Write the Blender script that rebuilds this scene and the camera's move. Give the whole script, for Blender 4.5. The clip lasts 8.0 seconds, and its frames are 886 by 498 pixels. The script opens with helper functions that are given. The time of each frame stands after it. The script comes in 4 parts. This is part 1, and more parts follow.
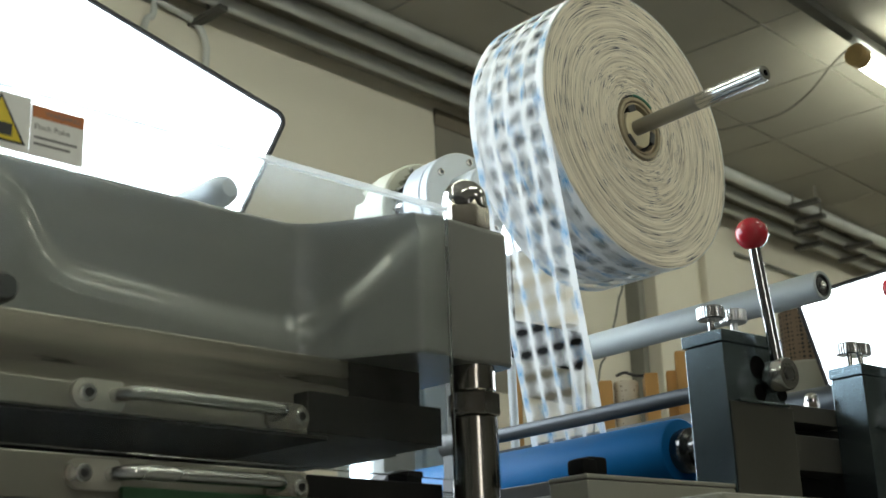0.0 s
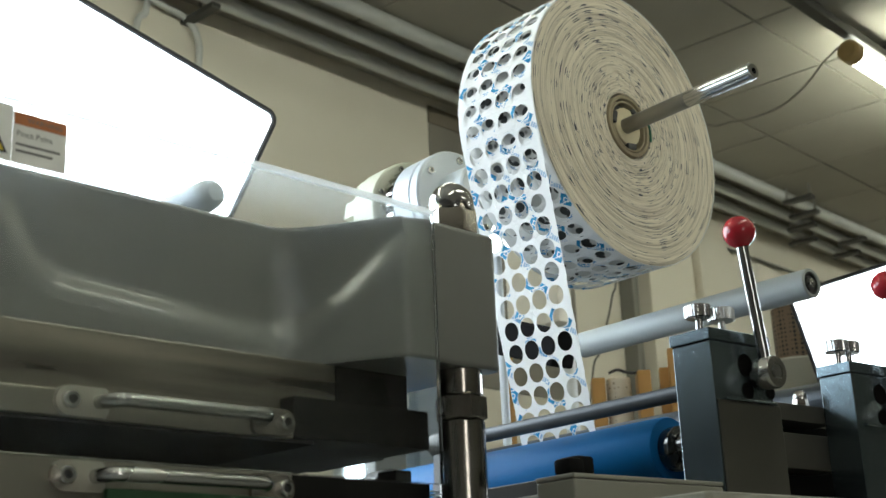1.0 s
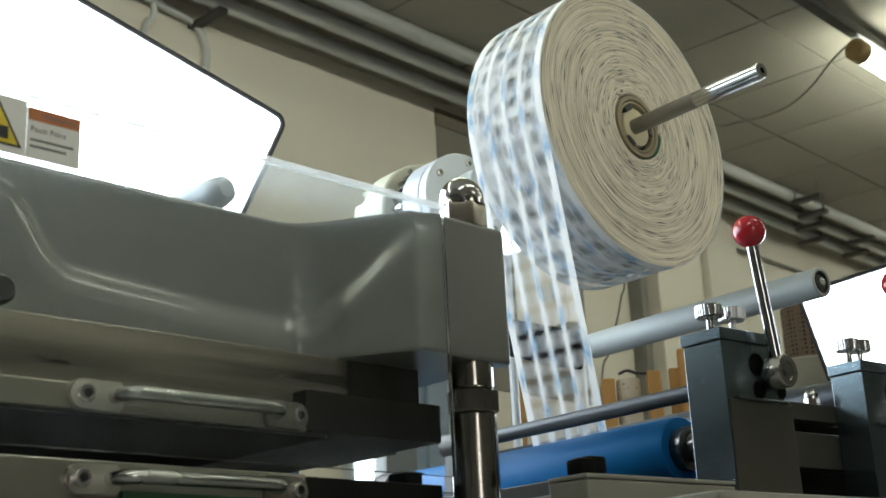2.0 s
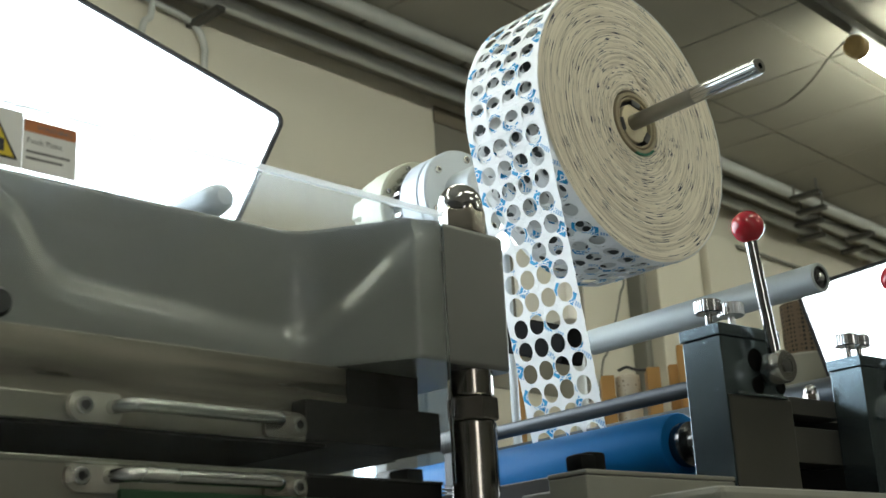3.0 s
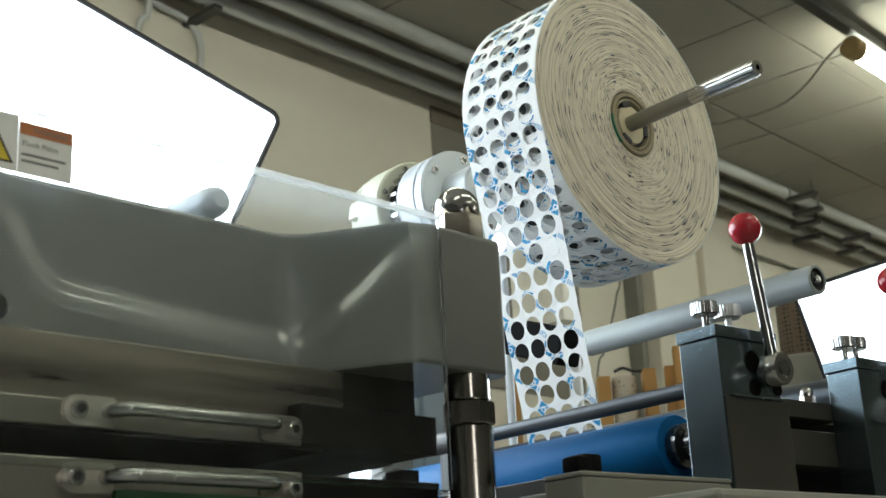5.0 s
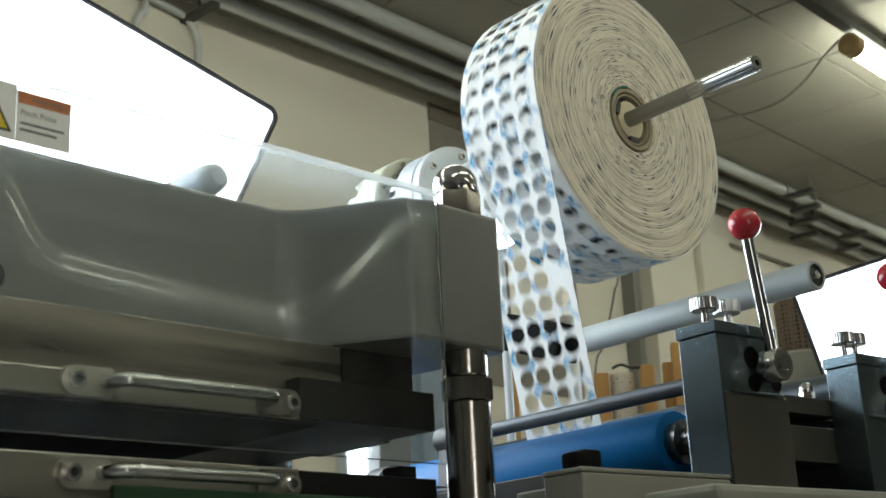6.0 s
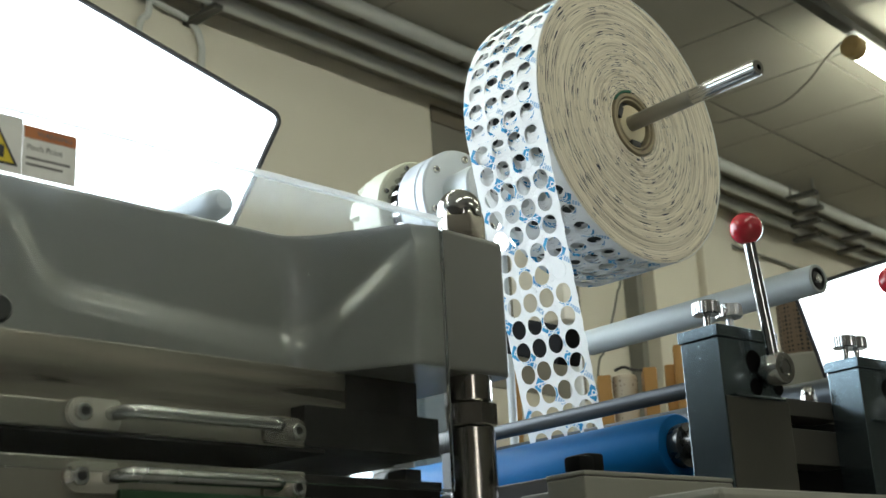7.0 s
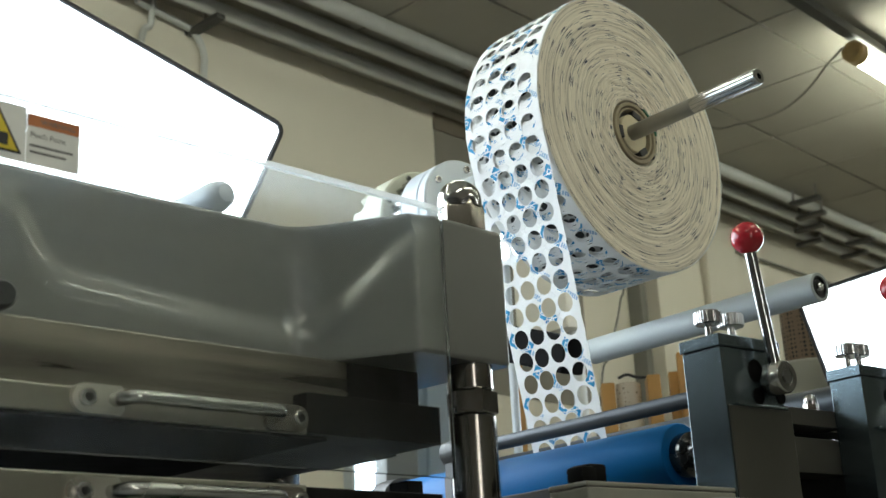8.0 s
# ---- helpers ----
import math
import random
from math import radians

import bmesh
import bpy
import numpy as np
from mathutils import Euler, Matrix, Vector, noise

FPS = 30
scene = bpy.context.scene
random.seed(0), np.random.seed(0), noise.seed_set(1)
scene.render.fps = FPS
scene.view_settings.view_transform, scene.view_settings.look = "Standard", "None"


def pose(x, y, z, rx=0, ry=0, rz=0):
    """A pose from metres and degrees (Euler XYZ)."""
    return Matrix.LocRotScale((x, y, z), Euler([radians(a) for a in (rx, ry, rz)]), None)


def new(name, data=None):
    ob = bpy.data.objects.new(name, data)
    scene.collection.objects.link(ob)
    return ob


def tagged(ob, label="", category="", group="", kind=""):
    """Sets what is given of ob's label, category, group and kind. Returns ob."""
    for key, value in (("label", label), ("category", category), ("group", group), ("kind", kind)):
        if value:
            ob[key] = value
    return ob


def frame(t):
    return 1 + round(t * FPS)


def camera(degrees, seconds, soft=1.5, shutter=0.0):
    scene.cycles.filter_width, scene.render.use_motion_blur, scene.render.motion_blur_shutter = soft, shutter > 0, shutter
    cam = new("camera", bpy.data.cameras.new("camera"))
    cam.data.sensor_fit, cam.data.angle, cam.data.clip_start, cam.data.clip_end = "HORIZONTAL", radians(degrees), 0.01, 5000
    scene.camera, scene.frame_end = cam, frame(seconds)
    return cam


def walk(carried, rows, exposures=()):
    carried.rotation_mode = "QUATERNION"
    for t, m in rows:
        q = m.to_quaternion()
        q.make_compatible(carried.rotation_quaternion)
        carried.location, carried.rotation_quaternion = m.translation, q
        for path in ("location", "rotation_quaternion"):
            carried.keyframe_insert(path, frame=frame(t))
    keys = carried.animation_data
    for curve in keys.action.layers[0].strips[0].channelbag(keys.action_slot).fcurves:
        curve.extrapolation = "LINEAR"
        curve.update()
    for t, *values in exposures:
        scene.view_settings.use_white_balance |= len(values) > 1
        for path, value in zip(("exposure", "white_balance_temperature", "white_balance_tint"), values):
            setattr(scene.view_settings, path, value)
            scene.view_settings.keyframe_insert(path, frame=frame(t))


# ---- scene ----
cam = camera(38.42, 8.0, shutter=0.55)
cam.data.dof.use_dof = True
cam.data.dof.focus_distance, cam.data.dof.aperture_fstop = 1.45, 14.0
# seconds, place, heading, tilt and lean of the hand-steadied camera
CAMERA_ROWS = (
    (0, -0.0045, -0.0010, 0.8483, 50.342, 17.055, -2.165),
    (0.5, -0.0010, 0.0013, 0.8481, 50.295, 16.881, -2.070),
    (1, 0.0010, 0.0051, 0.8505, 50.155, 16.901, -2.414),
    (1.5, 0.0014, 0.0011, 0.8499, 50.375, 17.019, -2.566),
    (3, 0.0007, 0.0027, 0.8482, 50.481, 16.932, -2.997),
    (3.5, -0.0013, 0.0073, 0.8485, 50.272, 16.867, -3.022),
    (4, -0.0031, 0.0064, 0.8492, 50.142, 16.902, -2.903),
    (4.5, 0.0004, 0.0029, 0.8500, 50.329, 16.948, -2.832),
    (6, -0.0052, 0.0052, 0.8491, 50.187, 16.789, -2.857),
    (6.5, -0.0039, 0.0027, 0.8494, 50.248, 16.717, -2.772),
    (7, 0.0000, -0.0000, 0.8500, 50.300, 16.860, -2.860),
    (7.5, 0.0026, -0.0015, 0.8507, 50.385, 16.906, -2.842),
    (8, 0.0049, -0.0012, 0.8533, 50.456, 17.167, -3.177),
)


def lens_pose(x, y, z, heading, tilt, lean):
    return pose(x, y, z, 90 + tilt, 0, heading) @ pose(0, 0, 0, 0, 0, lean)


walk(cam, [(r[0], lens_pose(*r[1:])) for r in CAMERA_ROWS], exposures=((0.0, 0.0, 6250, 10), (8.0, 0.0, 6250, 10)))

# ---- light ----
world = bpy.data.worlds.new("room_air")
scene.world = world
world.use_nodes = True
world.node_tree.nodes["Background"].inputs[0].default_value = (0.75, 0.86, 1.0, 1)
world.node_tree.nodes["Background"].inputs[1].default_value = 0.03


# ---- materials ----
def base_mat(name, rough=0.5, metal=0.0):
    m = bpy.data.materials.new(name)
    m.use_nodes = True
    b = m.node_tree.nodes["Principled BSDF"]
    b.inputs["Roughness"].default_value = rough
    b.inputs["Metallic"].default_value = metal
    return m, m.node_tree.nodes, m.node_tree.links, b


def surface(name, c1, c2, rough=0.5, metal=0.0, scale=30.0, fine=400.0, bump=0.05, rough_var=0.12, stretch=(1, 1, 1), spots=None, coat=0.0, step=0.002):
    """Two-scale mottled surface: c1 to c2 in broad patches, fine grain in gloss and relief, optional light or dark specks."""
    m, n, l, b = base_mat(name, rough, metal)
    co = n.new("ShaderNodeTexCoord")
    mp = n.new("ShaderNodeMapping")
    mp.inputs["Scale"].default_value = stretch
    l.new(co.outputs["Object"], mp.inputs[0])
    big = n.new("ShaderNodeTexNoise")
    big.inputs["Scale"].default_value = scale
    big.inputs["Detail"].default_value = 5
    small = n.new("ShaderNodeTexNoise")
    small.inputs["Scale"].default_value = fine
    small.inputs["Detail"].default_value = 3
    l.new(mp.outputs[0], big.inputs[0])
    l.new(mp.outputs[0], small.inputs[0])
    ramp = n.new("ShaderNodeValToRGB")
    ramp.color_ramp.elements[0].position, ramp.color_ramp.elements[1].position = 0.3, 0.7
    ramp.color_ramp.elements[0].color, ramp.color_ramp.elements[1].color = (*c1, 1), (*c2, 1)
    l.new(big.outputs[0], ramp.inputs[0])
    colour = ramp.outputs[0]
    if spots:
        sc, lo, col = spots
        sp = n.new("ShaderNodeTexNoise")
        sp.inputs["Scale"].default_value = sc
        sp.inputs["Detail"].default_value = 2
        l.new(co.outputs["Object"], sp.inputs[0])
        r2 = n.new("ShaderNodeMapRange")
        r2.inputs[1].default_value, r2.inputs[2].default_value = lo, lo + 0.06
        l.new(sp.outputs[0], r2.inputs[0])
        mix = n.new("ShaderNodeMix")
        mix.data_type = "RGBA"
        l.new(r2.outputs[0], mix.inputs[0])
        l.new(colour, mix.inputs[6])
        mix.inputs[7].default_value = (*col, 1)
        colour = mix.outputs[2]
    l.new(colour, b.inputs["Base Color"])
    mr = n.new("ShaderNodeMapRange")
    mr.inputs[1].default_value, mr.inputs[2].default_value = 0.3, 0.7
    mr.inputs[3].default_value, mr.inputs[4].default_value = max(rough - rough_var, 0.02), min(rough + rough_var, 1)
    l.new(big.outputs[0], mr.inputs[0])
    l.new(mr.outputs[0], b.inputs["Roughness"])
    if bump:
        bp = n.new("ShaderNodeBump")
        bp.inputs["Strength"].default_value, bp.inputs["Distance"].default_value = bump, step
        l.new(small.outputs[0], bp.inputs["Height"])
        l.new(bp.outputs[0], b.inputs["Normal"])
    b.inputs["Coat Weight"].default_value = coat
    return m


def glow(name, colour, strength):
    m, n, l, b = base_mat(name, 0.6)
    b.inputs["Base Color"].default_value = (0.8, 0.8, 0.8, 1)
    b.inputs["Emission Color"].default_value = (*colour, 1)
    b.inputs["Emission Strength"].default_value = strength
    return m


SOFT_GLOW = glow("lit_diffuser_fabric", (0.88, 0.96, 1.0), 8.2)
TUBE_GLOW = glow("lit_fluorescent_tube", (0.97, 1.0, 0.80), 18.5)
WALL = surface("wall_plaster", (0.68, 0.635, 0.54), (0.74, 0.695, 0.60), 0.8, 0, 1.3, 60, 0.12, 0.06)
WALL_DARK = surface("low_bounce_wall", (0.085, 0.078, 0.066), (0.11, 0.10, 0.085), 0.7, 0, 2, 60, 0.1)
CEIL = surface("ceiling_panel", (0.31, 0.288, 0.238), (0.355, 0.33, 0.28), 0.85, 0, 2.0, 90, 0.15, 0.05)
CEIL_BAR = surface("ceiling_grid_bar", (0.22, 0.20, 0.17), (0.26, 0.24, 0.2), 0.6, 0, 4, 50, 0.02)
FLOOR = surface("floor_epoxy", (0.20, 0.20, 0.185), (0.25, 0.25, 0.23), 0.5, 0, 1.5, 40, 0.05)
PIPE = surface("painted_pipe", (0.50, 0.51, 0.50), (0.58, 0.59, 0.57), 0.5, 0.1, 6, 60, 0.05)
DARK_GREY = surface("dark_painted_metal", (0.05, 0.05, 0.045), (0.075, 0.072, 0.065), 0.5, 0.2, 12, 200, 0.05)
BLACK = surface("black_plastic", (0.012, 0.012, 0.013), (0.022, 0.022, 0.023), 0.42, 0, 30, 300, 0.06)
STEEL = surface("ground_steel", (0.50, 0.50, 0.49), (0.60, 0.60, 0.58), 0.24, 1.0, 14, 500, 0.03, 0.08, stretch=(1, 1, 1))
DULL_STEEL = surface("dull_steel", (0.29, 0.285, 0.265), (0.37, 0.36, 0.335), 0.4, 0.9, 30, 400, 0.08, 0.1, stretch=(0.2, 1, 1))
CHROME = surface("chromed_steel", (0.44, 0.44, 0.44), (0.50, 0.50, 0.49), 0.11, 1.0, 12, 300, 0.01, 0.03)
CASTING = surface("grey_press_enamel", (0.125, 0.128, 0.118), (0.150, 0.153, 0.141), 0.30, 0.0, 5, 120, 0.010, 0.03, coat=0.45)
CASTING.node_tree.nodes["Principled BSDF"].inputs["Coat Roughness"].default_value = 0.10
PLATE = surface("satin_steel_plate", (0.24, 0.225, 0.195), (0.33, 0.31, 0.27), 0.36, 0.95, 9, 350, 0.05, 0.1, stretch=(1, 0.15, 1))
BLOCK = surface("speckled_blued_steel", (0.105, 0.135, 0.150), (0.130, 0.165, 0.180), 0.24, 0.85, 10, 900, 0.03, 0.04, spots=(800, 0.645, (0.60, 0.70, 0.72)))
BLUE = surface("blue_rubber_roller", (0.007, 0.115, 0.33), (0.010, 0.145, 0.40), 0.46, 0, 7, 250, 0.05, 0.06, stretch=(0.3, 1, 1), spots=(60, 0.74, (0.05, 0.2, 0.4)))
GREY_ROLL = surface("grey_anodised_roller", (0.35, 0.385, 0.385), (0.40, 0.435, 0.43), 0.62, 0.15, 6, 200, 0.03, stretch=(0.3, 1, 1))
ROD = surface("dark_steel_rod", (0.042, 0.050, 0.058), (0.062, 0.070, 0.078), 0.42, 0.7, 8, 300, 0.05, stretch=(0.3, 1, 1))
RED = surface("red_phenolic_ball", (0.36, 0.012, 0.022), (0.42, 0.018, 0.03), 0.2, 0, 20, 300, 0.02, 0.05, coat=0.3)
CREAM = surface("cream_enamel", (0.47, 0.48, 0.38), (0.53, 0.54, 0.44), 0.45, 0, 12, 200, 0.05)
PALE_BLUE = surface("pale_grey_blue_casting", (0.50, 0.55, 0.60), (0.57, 0.62, 0.67), 0.4, 0.1, 10, 250, 0.06)
WOOD = surface("raw_board", (0.36, 0.185, 0.05), (0.47, 0.26, 0.075), 0.65, 0, 5, 60, 0.1, stretch=(3, 3, 0.25))
BEIGE_UNIT = surface("olive_machine_paint", (0.22, 0.215, 0.185), (0.25, 0.245, 0.21), 0.5, 0, 6, 160, 0.04)
DARK_BROWN = surface("soffit_shade_brown", (0.13, 0.108, 0.078), (0.17, 0.142, 0.104), 0.7, 0, 3, 60, 0.05)
TRUNK = surface("grey_trunking_paint", (0.20, 0.195, 0.17), (0.24, 0.235, 0.21), 0.6, 0, 5, 80, 0.04)
MATT_BLACK = surface("matt_black_paint", (0.006, 0.006, 0.006), (0.011, 0.011, 0.011), 0.85, 0, 40, 300, 0.03)
MATT_BLACK.node_tree.nodes["Principled BSDF"].inputs["Specular IOR Level"].default_value = 0.08
BLUE.node_tree.nodes["Principled BSDF"].inputs["Specular IOR Level"].default_value = 0.16
GREEN = surface("green_cutting_mat", (0.008, 0.042, 0.014), (0.012, 0.055, 0.018), 0.6, 0, 20, 200, 0.05)


# ---- mesh helpers ----
def smooth(bm, angle=35):
    lim = radians(angle)
    for f in bm.faces:
        f.smooth = True
    for e in bm.edges:
        if len(e.link_faces) != 2:
            continue
        a, b = (f.calc_area() for f in e.link_faces)
        if e.calc_face_angle(0) > lim or (e.calc_face_angle(0) > 0.1 and max(a, b) > 12 * min(a, b) and len(bm.faces) < 400):
            e.smooth = False
    return bm


def add_box(bm, x0, x1, y0, y1, z0, z1, bevel=0.0):
    made = bmesh.ops.create_cube(bm, size=1.0, matrix=Matrix.LocRotScale(((x0 + x1) / 2, (y0 + y1) / 2, (z0 + z1) / 2), None, (abs(x1 - x0), abs(y1 - y0), abs(z1 - z0))))
    if bevel:
        edges = list({e for v in made["verts"] for e in v.link_edges})
        bmesh.ops.bevel(bm, geom=edges, offset=bevel, segments=2, affect="EDGES", profile=0.5)
    return bm


def box(*a, bevel=0.0):
    return smooth(add_box(bmesh.new(), *a, bevel=bevel))


def add_lathe(bm, profile, segments=48, m=Matrix.Identity(4), closed=False):
    """profile: (along, radius) pairs turned round the local x axis; m places it."""
    rings = []
    for a, r in profile:
        if r < 1e-6:
            rings.append([bm.verts.new(m @ Vector((a, 0, 0)))])
        else:
            rings.append([bm.verts.new(m @ Vector((a, r * math.cos(2 * math.pi * k / segments), r * math.sin(2 * math.pi * k / segments)))) for k in range(segments)])
    pairs = list(zip(rings, rings[1:]))
    if closed:
        pairs.append((rings[-1], rings[0]))
    for p, q in pairs:
        for k in range(segments):
            j = (k + 1) % segments
            loop = [p[k % len(p)], p[j % len(p)], q[j % len(q)], q[k % len(q)]]
            seen = []
            for v in loop:
                if v not in seen:
                    seen.append(v)
            if len(seen) > 2:
                bm.faces.new(seen)
    return bm


def lathe(profile, segments=48, m=Matrix.Identity(4), closed=False, angle=35):
    bm = add_lathe(bmesh.new(), profile, segments, m, closed)
    bmesh.ops.recalc_face_normals(bm, faces=bm.faces)
    return smooth(bm, angle)


def rod_profile(x0, x1, r, c=0.001):
    return [(x0, 0), (x0, r - c), (x0 + c, r), (x1 - c, r), (x1, r - c), (x1, 0)]


def along(p, q):
    """A pose whose local x axis runs from p to q."""
    d = Vector(q) - Vector(p)
    return Matrix.Translation(p) @ d.to_track_quat("X", "Z").to_matrix().to_4x4()


def bar(p, q, r, segments=24, c=0.0008):
    return lathe(rod_profile(0, (Vector(q) - Vector(p)).length, r, c), segments, along(p, q))


def tube(points, r, segments=12):
    """A round bar along a smooth run of points."""
    bm = bmesh.new()
    pts = [Vector(p) for p in points]
    rings = []
    side = None
    for i, p in enumerate(pts):
        d = (pts[min(i + 1, len(pts) - 1)] - pts[max(i - 1, 0)]).normalized()
        if side is None:
            side = d.orthogonal().normalized()
        side = (side - d * side.dot(d)).normalized()
        up = d.cross(side)
        rings.append([bm.verts.new(p + r * (math.cos(2 * math.pi * k / segments) * side + math.sin(2 * math.pi * k / segments) * up)) for k in range(segments)])
    for a, b in zip(rings, rings[1:]):
        for k in range(segments):
            bm.faces.new([a[k], a[(k + 1) % segments], b[(k + 1) % segments], b[k]])
    bm.faces.new(rings[0][::-1])
    bm.faces.new(rings[-1])
    bmesh.ops.recalc_face_normals(bm, faces=bm.faces)
    return smooth(bm, 50)


def curve_points(points, steps=8):
    """A smooth run through a few points."""
    p = [Vector(q) for q in points]
    p = [p[0] * 2 - p[1]] + p + [p[-1] * 2 - p[-2]]
    out = []
    for i in range(1, len(p) - 2):
        for k in range(steps):
            t = k / steps
            out.append(0.5 * (2 * p[i] + (p[i + 1] - p[i - 1]) * t + (2 * p[i - 1] - 5 * p[i] + 4 * p[i + 1] - p[i + 2]) * t * t + (3 * p[i] - p[i - 1] - 3 * p[i + 1] + p[i + 2]) * t ** 3))
    return out + [p[-2]]


def make(name, bm, material):
    me = bpy.data.meshes.new(name)
    bm.to_mesh(me)
    bm.free()
    for mt in (material if isinstance(material, (list, tuple)) else [material]):
        me.materials.append(mt)
    return new(name, me)


def part(name, bm, material, parent, label="", m=None):
    ob = make(name, bm, material)
    ob.parent = parent
    if m is not None:
        ob.matrix_basis = m
    if label:
        ob["label"] = label
    return ob


def thing(name, label, category, m=None, group="", kind=""):
    ob = new(name)
    ob.empty_display_size = 0.05
    if m is not None:
        ob.matrix_basis = m
    return tagged(ob, label, category, group, kind)


# ---- room: turned 8 degrees from the machine ----
ROOM = pose(0, 0, 0, 0, 0, 8)
CEILING_Z = 3.21
WALL_X = -3.65


def structure(name, bm, material, label, category):
    ob = make(name, bm, material)
    ob.matrix_basis = ROOM
    return tagged(ob, label, category, kind="structure")


structure("floor", box(-3.65, 5.0, -4.0, 11.0, -0.2, 0.0), FLOOR, "grey coated workshop floor", "floor")
wall_west = structure("wall_west", box(-3.85, WALL_X, -4.0, 11.0, 0.0, CEILING_Z + 0.2), WALL, "beige plastered workshop wall", "wall")
# east and south walls are unseen, kept dark to cut fill and reflections
structure("wall_east", box(5.0, 5.2, -4.0, 11.0, 0.0, CEILING_Z + 0.2), WALL_DARK, "unseen dark wall that cuts stray light", "wall")
structure("wall_south", box(-3.65, 5.0, -4.2, -4.0, 0.0, CEILING_Z + 0.2), WALL_DARK, "unseen dark wall that cuts stray light", "wall")
structure("wall_north", box(-3.65, 5.0, 11.0, 11.2, 0.0, CEILING_Z + 0.2), WALL, "beige plastered workshop wall", "wall")


def ceiling_mesh():
    bm = add_box(bmesh.new(), -3.65, 5.0, -4.0, 11.0, CEILING_Z + 0.012, CEILING_Z + 0.1)
    x0, y0, w = -2.2, 4.4, 0.6
    for i in range(-2, 12):
        for j in range(-13, 11):
            if -3.6 < x0 + i * w - 0.6 + 0.03 and j * w + y0 + w < 10.95:
                add_box(bm, x0 + (i - 1) * w + 0.006, x0 + i * w - 0.006, y0 + j * w + 0.006, y0 + (j + 1) * w - 0.006, CEILING_Z, CEILING_Z + 0.012)
    return bm


structure("ceiling", ceiling_mesh(), CEIL, "grey suspended ceiling of square panels", "ceiling")


# daylight: a window in the west wall and a narrow glazed slot in the east wall, both beyond the picture
DAY_GLOW = glow("bright_daylight_pane", (0.72, 0.88, 1.0), 6.5)


SLOT_GLOW = glow("bright_slot_pane", (1.0, 0.94, 0.82), 8.0)


def lit_window(name, x, y0, y1, z0, z1, side, panes, glass=DAY_GLOW, f=0.03):
    """Window set on a wall: frame, sill and panes with the daylight behind them."""
    w = thing(name, "white framed workshop window with bright daylight", "window", ROOM, kind="structure")
    step = (y1 - y0) / panes
    for k in range(panes):
        part("pane", box(x + side * 0.012, x + side * 0.020, y0 + k * step + f, y0 + (k + 1) * step - f, z0 + f, z1 - f), glass, w)
        part("mullion", box(x, x + side * 0.05, y0 + k * step - f, y0 + k * step + f, z0, z1), PALE_BLUE, w)
    part("mullion", box(x, x + side * 0.05, y1 - f, y1 + f, z0, z1), PALE_BLUE, w)
    part("head", box(x, x + side * 0.052, y0, y1, z1 - f, z1 + f), PALE_BLUE, w)
    part("sill", box(x, x + side * 0.12, y0 - 0.04, y1 + 0.04, z0 - f, z0 + f), PALE_BLUE, w)
    return w


lit_window("window_1", WALL_X, -3.6, -0.9, 0.95, 2.7, 1, 3)
lit_window("window_2", 5.0, -2.5, -1.75, 0.3, 2.75, -1, 1, SLOT_GLOW)
lit_window("window_3", WALL_X, 3.36, 3.65, 1.20, 1.62, 1, 2, DAY_GLOW, 0.008)

# ---- rewound perforated web and its roll ----
SHAFT = Vector((1.152, 1.460))     # rewind shaft, across and up
REEL = Vector((1.1512, 1.4597))    # middle of the roll, which sits a little askew on the shaft
REEL_R = 0.1854
ASKEW = (-1.15, 4.97)              # tilt and turn of the roll, degrees
NIP = Vector((1.020, 1.0235))      # blue roller axis
NIP_R = 0.035
WEB_X = -1.0555                    # middle of the web
WEB_W = 0.122
PITCH = 0.0272
STROKE = 10 * PITCH
FEEDS = [(-0.11, 0.27), (1.815, 2.195), (3.74, 4.12), (5.665, 6.045), (7.59, 7.97)]


def fed(t):
    """How far the web has run at t seconds, in metres."""
    s = 0.0
    for a, b in FEEDS:
        k = min(max((t - a) / (b - a), 0), 1)
        s += STROKE * (k * k * (3 - 2 * k))
    return s


def web_line():
    """Direction of the free web between the two tangent points, and its length."""
    d = REEL - NIP
    turn = math.asin((REEL_R + NIP_R) / d.length)
    a = math.atan2(d.y, d.x) + turn
    u = Vector((math.cos(a), math.sin(a)))
    n = Vector((u.y, -u.x))
    top = REEL - REEL_R * n
    low = NIP + NIP_R * n
    return u, n, top, low, (top - low).length


WEB_U, WEB_N, WEB_TOP, WEB_LOW, WEB_LEN = web_line()
WEB_PHASE = (0.1679 - WEB_LEN) % PITCH
ROLL_AT = Vector((WEB_X - 0.004, REEL.x, REEL.y))


def twist(k):
    """The web turns from square on the roller (0) to askew on the roll (1)."""
    return Matrix.Translation(Vector((WEB_X, *REEL)).lerp(ROLL_AT, k)) @ pose(0, 0, 0, 0, ASKEW[0] * k, ASKEW[1] * k) @ Matrix.Translation((-WEB_X, -REEL.x, -REEL.y))


